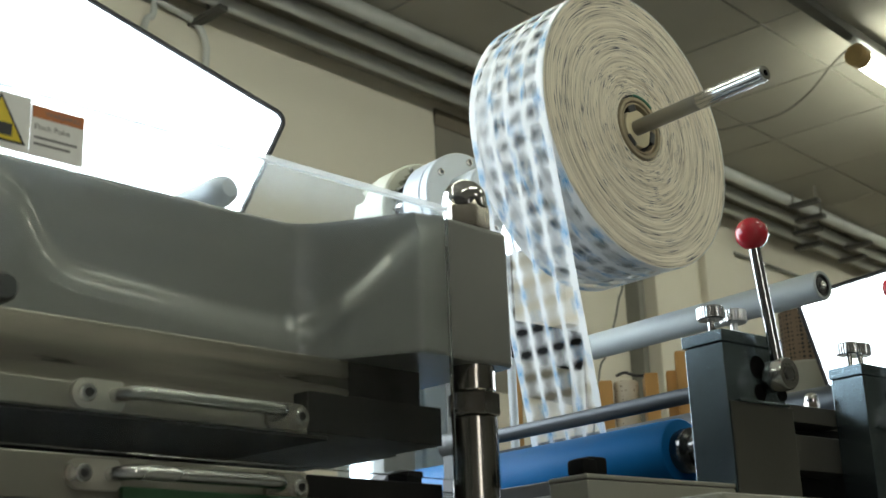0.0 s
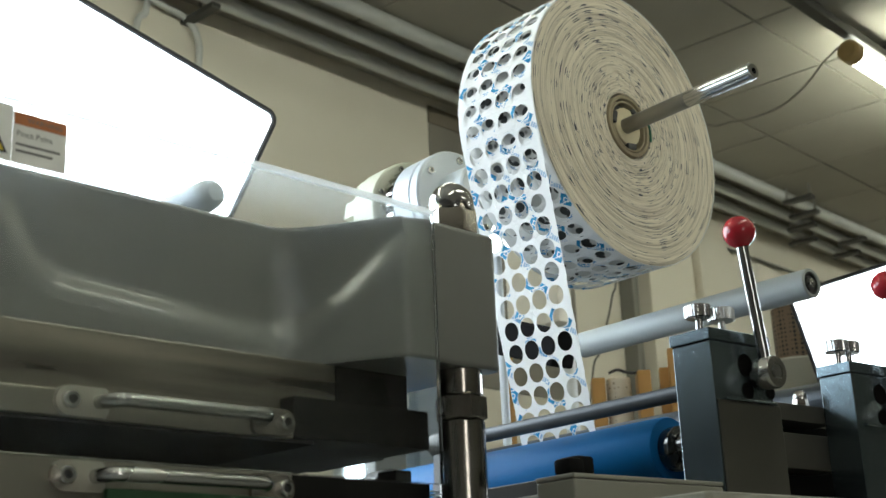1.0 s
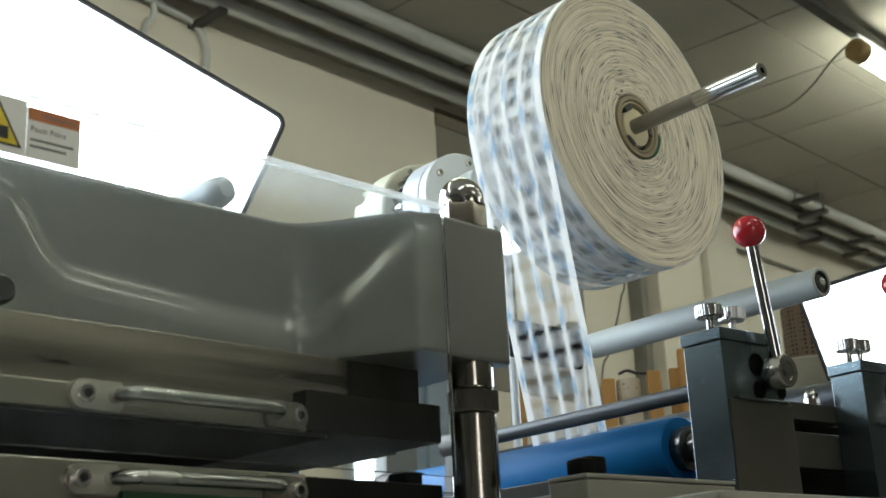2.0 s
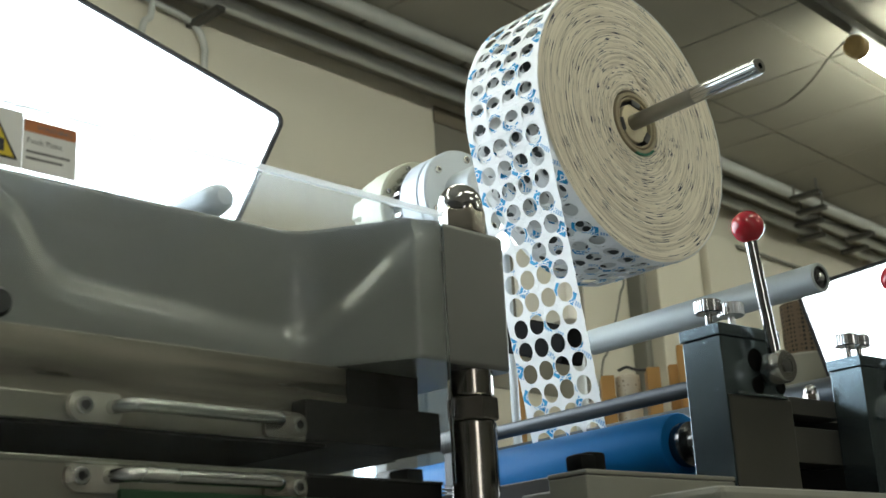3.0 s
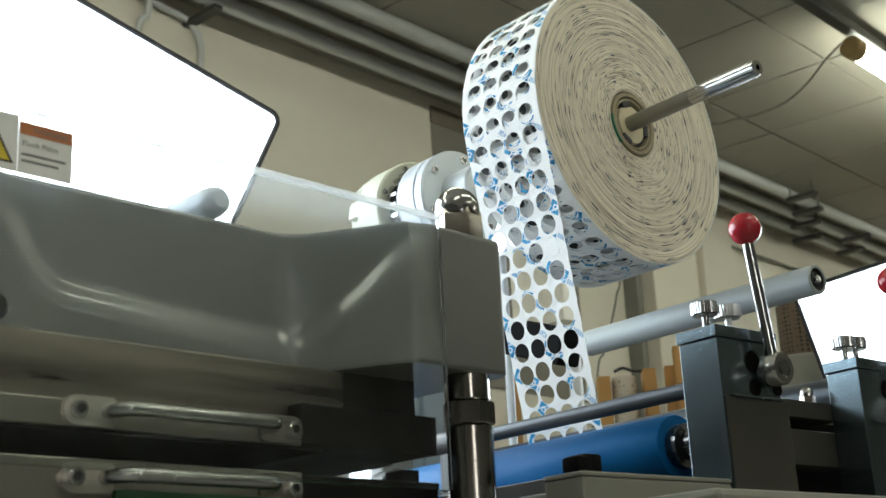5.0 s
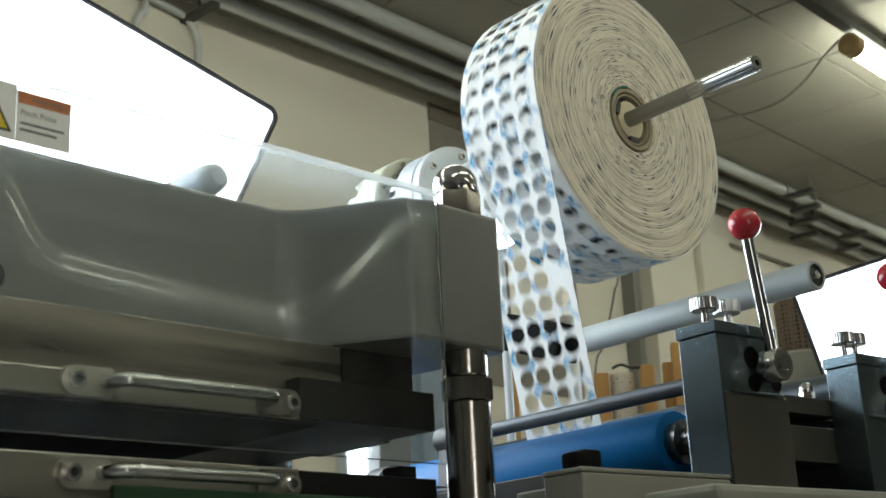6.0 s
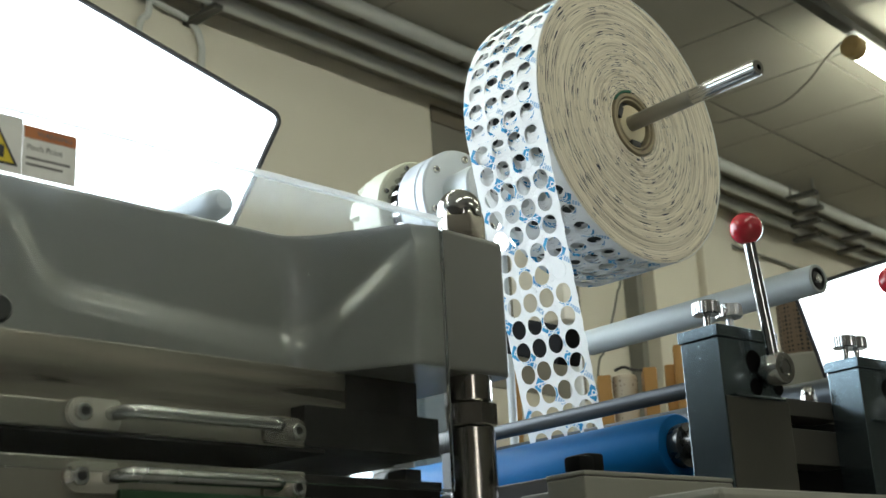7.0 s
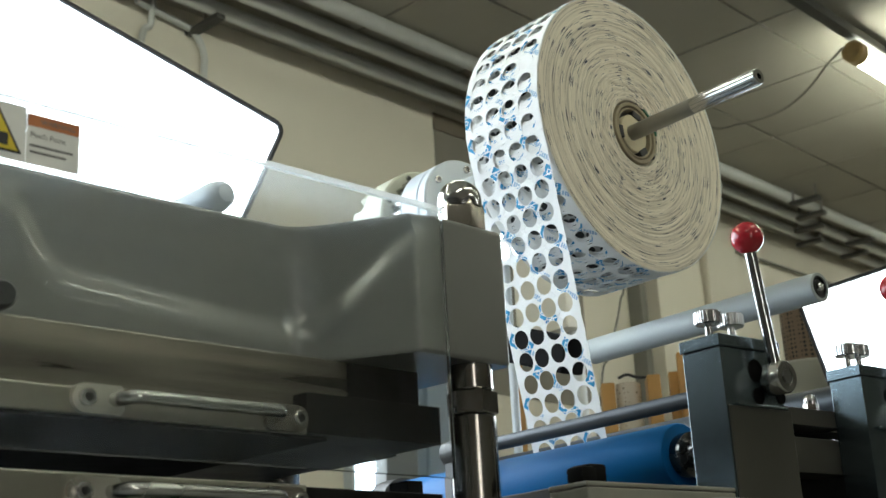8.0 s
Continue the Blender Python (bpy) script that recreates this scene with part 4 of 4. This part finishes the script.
upper = part("upper_die", box(-0.58, -0.050, -0.62, -0.1185, 0.9955, 1.0145, bevel=0.0012), PLATE, press, "satin steel upper die plate")
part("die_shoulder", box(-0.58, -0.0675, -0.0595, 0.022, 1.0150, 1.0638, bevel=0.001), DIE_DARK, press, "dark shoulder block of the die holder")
part("die_block", box(-0.58, -0.068, -0.60, -0.060, 1.0150, 1.0638, bevel=0.001), DIE_WARM, press, "dark satin die holder with warm reflections in its colour")
# covers the plate's right end too; its dark reflection is in the colour
part("die_end", box(-0.58, -0.0500, -0.1182, 0.030, 0.9970, 1.0300, bevel=0.001), DIE_DARK, press, "dark end block that takes in the plate's dark reflection")
pull_handle(press, -0.314, -0.131, 1.0065, -0.0498)
# thin black sheet puts the shade under the upper die into colour
part("die_shade", box(-0.56, -0.0515, -0.61, -0.0970, 0.9925, 0.9952), DIE_SHADE, press, "black sheet standing for the shade under the upper die")
part("die_tongue", box(-0.24, -0.141, 0.0305, 0.060, 1.0010, 1.0300, bevel=0.001), DIE_DARK, press, "dark tongue behind the end block")
# unseen panel added to block light entering the die gap from behind
part("rear_light_stop", box(-0.64, -0.60, -0.62, 0.03, 0.99, 1.062, bevel=0.002), DIE_DARK, press, "unseen dark panel that keeps light out of the die gap")

# fixed lower die and bed
bed = thing("press_bed", "satin steel lower die plate and bed with pull handle", "press bed", pose(*PRESS_AT, 0, 0, 0, 5.6))
# dark steel colour stands for the lower plate's dark reflection
part("lower_die_end", box(-0.58, -0.0495, -0.1182, 0.030, 0.945, 0.9750, bevel=0.0012), DIE_DARK, bed, "lower die end coloured dark for its dark reflection")
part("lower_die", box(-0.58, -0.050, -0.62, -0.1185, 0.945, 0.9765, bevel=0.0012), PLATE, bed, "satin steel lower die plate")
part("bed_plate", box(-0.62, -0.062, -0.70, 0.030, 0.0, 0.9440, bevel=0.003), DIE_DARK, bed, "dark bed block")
# square block added in place of the round end of a roller bearing
part("bearing_standin", box(-0.165, -0.139, 0.0720, 0.0920, 0.0, 1.0000, bevel=0.001), DIE_DARK, bed, "dark block standing in for a round bearing end")
pull_handle(bed, -0.314, -0.1305, 0.9630, -0.0498)
part("cutting_mat", box(-0.0495, -0.044, -0.283, -0.03, 0.930, 0.9560, bevel=0.001), GREEN, bed, "green mat edge")

part("air_cylinder", lathe([(-0.26, 0), (-0.26, 0.0145), (-0.166, 0.0145), (-0.156, 0.0125), (-0.151, 0.008), (-0.150, 0)], 40, pose(0, -0.124, 1.2275)), PALE_BLUE, press, "pale grey round air cylinder")
part("cylinder_foot", box(-0.25, -0.19, -0.142, -0.114, 1.186, 1.216, bevel=0.002), PALE_BLUE, press)
part("stop_knob", lathe([(-0.095, 0), (-0.095, 0.006), (-0.045, 0.006), (-0.045, 0.009), (-0.042, 0.010), (-0.030, 0.010), (-0.027, 0.008), (-0.027, 0)], 32, pose(0, -0.385, 1.066)), BLACK, press, "black stop knob")
# added out of sight to stop light coming through behind the bed
part("bed_light_stop", box(-0.64, -0.585, -0.62, 0.03, 0.0, 0.985, bevel=0.002), DIE_DARK, bed, "unseen dark panel that keeps light from behind the bed")

# ---- studio lights and ceiling lights ----
def softbox(label, corner, e1, e2, w, h, bend=0.0):
    """Framed cloth diffuser lit from inside; corner is its top corner, e1 and e2 its edges."""
    a, b = Vector(e1).normalized(), Vector(e2).normalized()
    b = (b - a * a.dot(b)).normalized()
    nrm = a.cross(b)
    c = Vector(corner)
    if nrm.dot(Vector((0, 0, 0.85)) - c) < 0:
        nrm = -nrm
    s = thing("softbox", label, "studio light")
    R = 0.021

    def rounded(off, push):
        pts = []
        for (u, v, du, dv) in ((0, 0, 1, 1), (w, 0, -1, 1), (w, h, -1, -1), (0, h, 1, -1)):
            cu, cv = u + du * R, v + dv * R
            arc = []
            for k in range(7):
                t = k * math.pi / 12
                arc.append((cu - du * (R - off) * math.cos(t), cv - dv * (R - off) * math.sin(t)))
            if du * dv < 0:
                arc.reverse()
            pts += arc
        return [c + a * p + b * q + nrm * push for p, q in pts]

    bm = bmesh.new()
    rim = rounded(0.006, 0.0)
    bm.faces.new([bm.verts.new(p) for p in rim])
    bmesh.ops.recalc_face_normals(bm, faces=bm.faces)
    if bm.faces[0:1] and list(bm.faces)[0].normal.dot(nrm) < 0:
        bmesh.ops.reverse_faces(bm, faces=list(bm.faces))
    part("diffuser", bm, SOFT_GLOW, s, "bright white diffuser cloth")
    edge = rounded(0.0, 0.0)
    part("rim", tube(edge + edge[:2], 0.0048, 10), BLACK, s, "black piped rim")
    bm = bmesh.new()
    front = [bm.verts.new(p - nrm * 0.004) for p in rounded(0.0, 0.0)]
    mid = c + a * w / 2 + b * h / 2 - nrm * 0.32
    deep = [bm.verts.new(mid + (v.co - c - a * w / 2 - b * h / 2) * 0.25) for v in front]
    for k in range(len(front)):
        j = (k + 1) % len(front)
        bm.faces.new([front[k], front[j], deep[j], deep[k]])
    bm.faces.new(deep)
    bmesh.ops.recalc_face_normals(bm, faces=bm.faces)
    part("shell", bm, BLACK, s, "black fabric shell")
    part("light_stand", bar((mid.x, mid.y, 0.0), (mid.x, mid.y, mid.z), 0.016, 16), BLACK, s, "black light stand pole")
    return s


softbox("large lit white softbox with black piped rim", (-1.895, 1.195, 1.801), (-0.10, -0.93, 0.36), (-0.215, -0.285, -0.93), 1.75, 1.0)
softbox("lit white softbox behind the rewind unit", (-1.715, 2.49, 1.585), (0.88, 0.43, 0.18), (0.03, 0.40, -0.91), 0.9, 0.62)


def ceiling_lamp(x, y0, y1, z=3.06):
    """Bare fluorescent tube under a dark rail."""
    lamp = thing("fluorescent_lamp", "lit bare fluorescent tube with brass-coloured cap under a dark rail", "lamp", ROOM, group="ceiling lamps")
    part("tube", bar((x, y0 + 0.05, z), (x, y1 - 0.05, z), 0.040, 24), TUBE_GLOW, lamp, "glowing tube")
    cap = surface("brass_cap", (0.33, 0.22, 0.09), (0.42, 0.29, 0.12), 0.45, 0.4, 20, 100, 0.05) if "brass_cap" not in bpy.data.materials else bpy.data.materials["brass_cap"]
    for y, s in ((y0, 1), (y1, -1)):
        part("end_cap", lathe([(0, 0), (0, 0.036), (0.012, 0.047), (0.065, 0.047), (0.072, 0.041), (0.072, 0)], 32, along((x, y, z), (x, y + s, z))), cap, lamp, "brass-coloured end cap")
    part("hanger", bar((x, y0 + 0.4, z + 0.04), (x, y0 + 0.4, CEILING_Z), 0.006, 8), DARK_GREY, lamp)
    part("hanger", bar((x, y1 - 0.4, z + 0.04), (x, y1 - 0.4, CEILING_Z), 0.006, 8), DARK_GREY, lamp)
    return lamp


# tube in view at (-1.93, 4.63); the others unseen, added for fill and highlights
for x, y0 in ((-1.93, -2.4), (-1.93, -0.6), (-1.93, 1.2), (-1.93, 4.63), (-1.93, 7.4), (0.5, -1.4), (0.5, 0.6), (0.5, 2.6), (0.5, 4.63), (0.5, 7.4), (2.9, 1.2), (2.9, 4.63), (-0.7, 8.2)):
    ceiling_lamp(x, y0, y0 + 1.55)
rail = make("lamp_rail", box(-1.955, -1.905, 2.4, 10.9, 3.125, 3.165, bevel=0.004), DARK_GREY)
rail.matrix_basis = ROOM
tagged(rail, "dark cable rail under the ceiling", "rail", kind="structure")

cable = make("cable", tube(curve_points([(-1.945, 4.60, 3.07), (-2.03, 4.61, 3.026), (-2.143, 4.665, 2.981), (-2.273, 4.702, 2.945), (-2.406, 4.723, 2.943), (-2.537, 4.737, 2.962), (-2.668, 4.746, 2.996), (-2.85, 4.75, 3.21)], 6), 0.0048, 8), CEIL_BAR)
cable.matrix_basis = ROOM
tagged(cable, "grey slack cable from the tube lamp", "cable")

# ---- pipes along the wall ----
def wall_pipe(off, z, r, y0=-3.9, y1=10.9):
    p = make("pipe", bar((WALL_X + off, y0, z), (WALL_X + off, y1, z), r, 20), PIPE)
    p.matrix_basis = ROOM
    return tagged(p, "grey painted service pipe along the wall", "pipe", group="wall pipes")


for off, z, r in ((0.158, 3.178, 0.030), (0.314, 3.178, 0.031), (0.469, 3.178, 0.031)):
    wall_pipe(off, z, r)
br = thing("pipe_bracket", "grey channel bracket carrying the wall pipes", "bracket", ROOM, group="pipe brackets")
part("channel", box(WALL_X, WALL_X + 0.20, 2.60, 2.64, 3.118, 3.140, bevel=0.003), DARK_GREY, br)
part("hanger_rod", bar((WALL_X + 0.10, 2.62, 3.13), (WALL_X + 0.10, 2.62, CEILING_Z), 0.006, 8), DULL_STEEL, br)
for off, y in ((0.57, 6.42), (0.46, 6.70), (0.33, 6.92), (0.19, 7.20), (0.40, 7.45), (0.24, 7.70)):
    br = thing("pipe_clamp", "dark grey channel clamp across a ceiling pipe", "bracket", ROOM, group="pipe clamps")
    part("channel", box(WALL_X + off - 0.09, WALL_X + off + 0.09, y - 0.025, y + 0.025, 3.114, 3.140, bevel=0.003), DARK_GREY, br)
    part("hanger_rod", bar((WALL_X + off - 0.07, y, 3.13), (WALL_X + off - 0.07, y, CEILING_Z), 0.008, 8), DULL_STEEL, br)
    part("hanger_rod", bar((WALL_X + off + 0.07, y, 3.13), (WALL_X + off + 0.07, y, CEILING_Z), 0.008, 8), DULL_STEEL, br)
low = make("conduit", bar((WALL_X + 0.03, 6.25, 2.985), (WALL_X + 0.03, 10.9, 2.985), 0.009, 12), TRUNK)
low.matrix_basis = ROOM
tagged(low, "thin grey conduit along the wall", "conduit", group="wall conduits")
drop = make("conduit", tube(curve_points([(WALL_X + 0.05, 2.35, 3.16), (WALL_X + 0.03, 2.50, 3.15), (WALL_X + 0.025, 2.62, 3.13), (WALL_X + 0.025, 2.67, 3.05), (WALL_X + 0.025, 2.67, 2.9), (WALL_X + 0.025, 2.67, 2.0)], 8), 0.014, 12), PIPE)
drop.matrix_basis = ROOM
tagged(drop, "grey conduit bending down the wall", "conduit", group="wall conduits")
drop2 = make("conduit", tube(curve_points([(WALL_X + 0.05, 2.42, 3.3), (WALL_X + 0.04, 2.42, 3.1), (WALL_X + 0.03, 2.38, 2.95), (WALL_X + 0.03, 2.36, 2.0)], 8), 0.013, 12), PIPE)
drop2.matrix_basis = ROOM
tagged(drop2, "grey conduit bending down the wall", "conduit", group="wall conduits")
# recess laid on as flat sheets with its shade in their colour; pilasters
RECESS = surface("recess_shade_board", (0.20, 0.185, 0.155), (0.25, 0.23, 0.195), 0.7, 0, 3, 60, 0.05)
structure("trim", box(WALL_X, WALL_X + 0.012, 3.968, 5.0, 3.095, 3.178, bevel=0.002), DARK_BROWN, "dark brown sheet for the shaded soffit of a recess", "trim")
structure("shutter", box(WALL_X, WALL_X + 0.006, 3.972, 5.0, 1.9, 3.0945, bevel=0.002), RECESS, "brown-grey sheet for the shaded inside of a recess", "panel")
structure("trunking", box(WALL_X, WALL_X + 0.085, 5.40, 5.453, 0.0, 3.1, bevel=0.004), TRUNK, "dark grey cable trunking beside the pillar", "trunking")
structure("column_1", box(WALL_X, WALL_X + 0.16, 5.455, 5.88, 0.0, CEILING_Z, bevel=0.006), WALL, "beige plastered wall pillar", "pillar")
structure("column_2", box(WALL_X, WALL_X + 0.05, 6.165, 6.50, 0.0, 3.0, bevel=0.006), WALL, "beige plastered wall pillar", "pillar")

# ---- stored goods behind the machine ----
def board(x, y, z, w, d, h, yaw, label):
    p = make("wooden_board", box(-w / 2, w / 2, -d / 2, d / 2, 0, h, bevel=0.003), WOOD)
    p.matrix_basis = pose(x, y, z, 0, 0, yaw)
    return tagged(p, label, "board", group="boards behind the machine")


for x, y, w, d, h, yaw, lab in (
    (-2.115, 1.945, 0.03, 0.062, 1.455, 48, "tall raw wooden board standing upright"),
    (-1.985, 2.105, 0.03, 0.055, 1.395, 48, "raw wooden board standing upright"),
    (-1.912, 2.178, 0.03, 0.075, 1.405, 46, "raw wooden board standing upright"),
    (-1.885, 2.225, 0.03, 0.030, 1.415, 44, "narrow darker wooden board standing upright"),
    (-1.856, 2.226, 0.03, 0.032, 1.455, 44, "tall thin raw wooden board"),
):
    board(x, y, 0.0, w, d, h, yaw, lab)

DOTTED, n, l, b = base_mat("punched_paper_stack", 0.7)
co = n.new("ShaderNodeTexCoord")
dots = n.new("ShaderNodeTexVoronoi")
dots.inputs["Scale"].default_value = 95.0
dots.inputs["Randomness"].default_value = 0.35
l.new(co.outputs["Object"], dots.inputs[0])
cut = n.new("ShaderNodeValToRGB")
cut.color_ramp.elements[0].position, cut.color_ramp.elements[1].position = 0.22, 0.30
cut.color_ramp.elements[0].color, cut.color_ramp.elements[1].color = (0.22, 0.18, 0.14, 1), (0.52, 0.46, 0.37, 1)
l.new(dots.outputs["Distance"], cut.inputs[0])
l.new(cut.outputs[0], b.inputs["Base Color"])
waste = make("waste_roll", lathe([(0, 0), (0, 0.028), (1.39, 0.028), (1.395, 0.026), (1.395, 0)], 40, pose(-1.955, 2.142, 0.0) @ Matrix.Rotation(radians(-90), 4, "Y")), DOTTED)
tagged(waste, "upright roll of pale punched waste paper", "paper roll")
BROWN_DOT, n, l, b = base_mat("brown_punched_sheet", 0.7)
co = n.new("ShaderNodeTexCoord")
dots = n.new("ShaderNodeTexVoronoi")
dots.inputs["Scale"].default_value = 88.0
dots.inputs["Randomness"].default_value = 0.12
l.new(co.outputs["Object"], dots.inputs[0])
cut = n.new("ShaderNodeValToRGB")
cut.color_ramp.elements[0].position, cut.color_ramp.elements[1].position = 0.33, 0.42
cut.color_ramp.elements[0].color, cut.color_ramp.elements[1].color = (0.008, 0.007, 0.006, 1), (0.12, 0.080, 0.048, 1)
l.new(dots.outputs["Distance"], cut.inputs[0])
l.new(cut.outputs[0], b.inputs["Base Color"])
brown = make("waste_roll", lathe([(0, 0), (0, 0.054), (0.138, 0.054), (0.141, 0.050), (0.141, 0)], 48, pose(-1.930, 2.807, 1.500) @ Matrix.Rotation(radians(-90), 4, "Y")), BROWN_DOT)
tagged(brown, "brown punched paper roll on a pale drum", "paper roll")
drum = make("drum", lathe([(0, 0), (0, 0.075), (1.494, 0.075), (1.500, 0.07), (1.500, 0)], 48, pose(-1.930, 2.807, 0.0) @ Matrix.Rotation(radians(-90), 4, "Y")), BEIGE_UNIT)
tagged(drum, "pale beige upright drum", "drum")
hook = make("hook", tube(curve_points([(-2.0, 2.16, 1.418), (-1.985, 2.175, 1.425), (-1.965, 2.19, 1.416), (-1.93, 2.215, 1.414)], 6), 0.0035, 8), BLACK)
tagged(hook, "black bent hook over the boards", "hook")
cabinet = thing("control_cabinet", "slate-blue control cabinet with a white warning plate", "cabinet")
part("body", box(-2.33, -2.19, 1.74, 1.87, 0.0, 1.62, bevel=0.004), surface("slate_blue_cabinet_paint", (0.16, 0.20, 0.24), (0.19, 0.235, 0.28), 0.4, 0, 6, 120, 0.04), cabinet)
part("door", box(-2.325, -2.198, 1.7355, 1.7395, 0.1, 1.58, bevel=0.001), surface("slate_blue_door_paint", (0.17, 0.21, 0.25), (0.20, 0.245, 0.29), 0.4, 0, 6, 120, 0.04), cabinet)

# glowing disc added to stand for reflected light on a surface behind the web
glow_disc = thing("glow_disc", "glowing disc on a pole standing for a bright patch behind the web", "lamp")
GLOW_AT = Vector((-1.659, 1.517, 1.578))
facing = (Vector((-0.3, 0.3, 0.9)) - GLOW_AT).normalized()
part("lens", lathe([(0.0, 0), (0.0, 0.054), (0.005, 0.052), (0.012, 0.032), (0.014, 0)], 32, along(GLOW_AT, GLOW_AT + facing)), SOFT_GLOW, glow_disc, "glowing round face")
part("shell", lathe([(-0.001, 0.0), (-0.001, 0.055), (0.003, 0.057), (-0.006, 0.058), (-0.05, 0.026), (-0.05, 0)], 32, along(GLOW_AT, GLOW_AT + facing)), PALE_BLUE, glow_disc, "pale metal shell")
part("pole", bar((GLOW_AT.x - 0.03, GLOW_AT.y + 0.03, 0.0), (GLOW_AT.x - 0.03, GLOW_AT.y + 0.03, GLOW_AT.z), 0.008, 16), PALE_BLUE, glow_disc)
part("warning_plate", box(-2.226, -2.216, 1.7325, 1.7350, 1.340, 1.368), surface("white_plate", (0.78, 0.8, 0.8), (0.84, 0.86, 0.86), 0.4, 0, 30, 200, 0.0), cabinet, "white warning plate")

panel = thing("cream_panel", "cream painted panel on a post behind the web", "panel")
part("sheet", box(-1.945, -1.79, 1.80, 1.84, 1.455, 1.64, bevel=0.003), surface("cream_panel_paint", (0.72, 0.67, 0.56), (0.78, 0.73, 0.62), 0.6, 0, 6, 120, 0.04), panel)
part("post", bar((-1.83, 1.86, 0.0), (-1.83, 1.86, 1.60), 0.014, 16), PIPE, panel)


slack = make("cable", tube(curve_points([(-2.69, 3.0, 3.20), (-2.695, 3.0, 2.5), (-2.711, 3.0, 1.98), (-2.737, 3.0, 1.887), (-2.763, 3.0, 1.817), (-2.813, 3.0, 1.714), (-2.853, 3.0, 1.637), (-2.92, 3.0, 1.2), (-2.93, 3.0, 0.0)], 6), 0.0035, 8), TRUNK)
tagged(slack, "thin grey cable hanging from the ceiling", "cable")


# ---- what moves ----
def motions():
    walk(press, [(k / 10, press_pose(k / 10)) for k in range(81)])
    times = [0.0]
    for a, b in FEEDS:
        times += [round((a + (b - a) * k / 11) * FPS) / FPS for k in range(12)]
    times = sorted({round(t, 4) for t in times if 0 <= t <= 8} | {8.0})
    for ob, s0 in web_rows:
        walk(ob, [(t, web_pose(s0 + fed(t))) for t in times])
    walk(paper_roll, [(t, ROLL_POSE @ pose(0, 0, 0, -math.degrees((fed(t) - 3 * STROKE) / REEL_R))) for t in times])
    walk(blue_roller, [(t, pose(0, NIP.x, NIP.y, math.degrees(fed(t) / NIP_R))) for t in times])


motions()
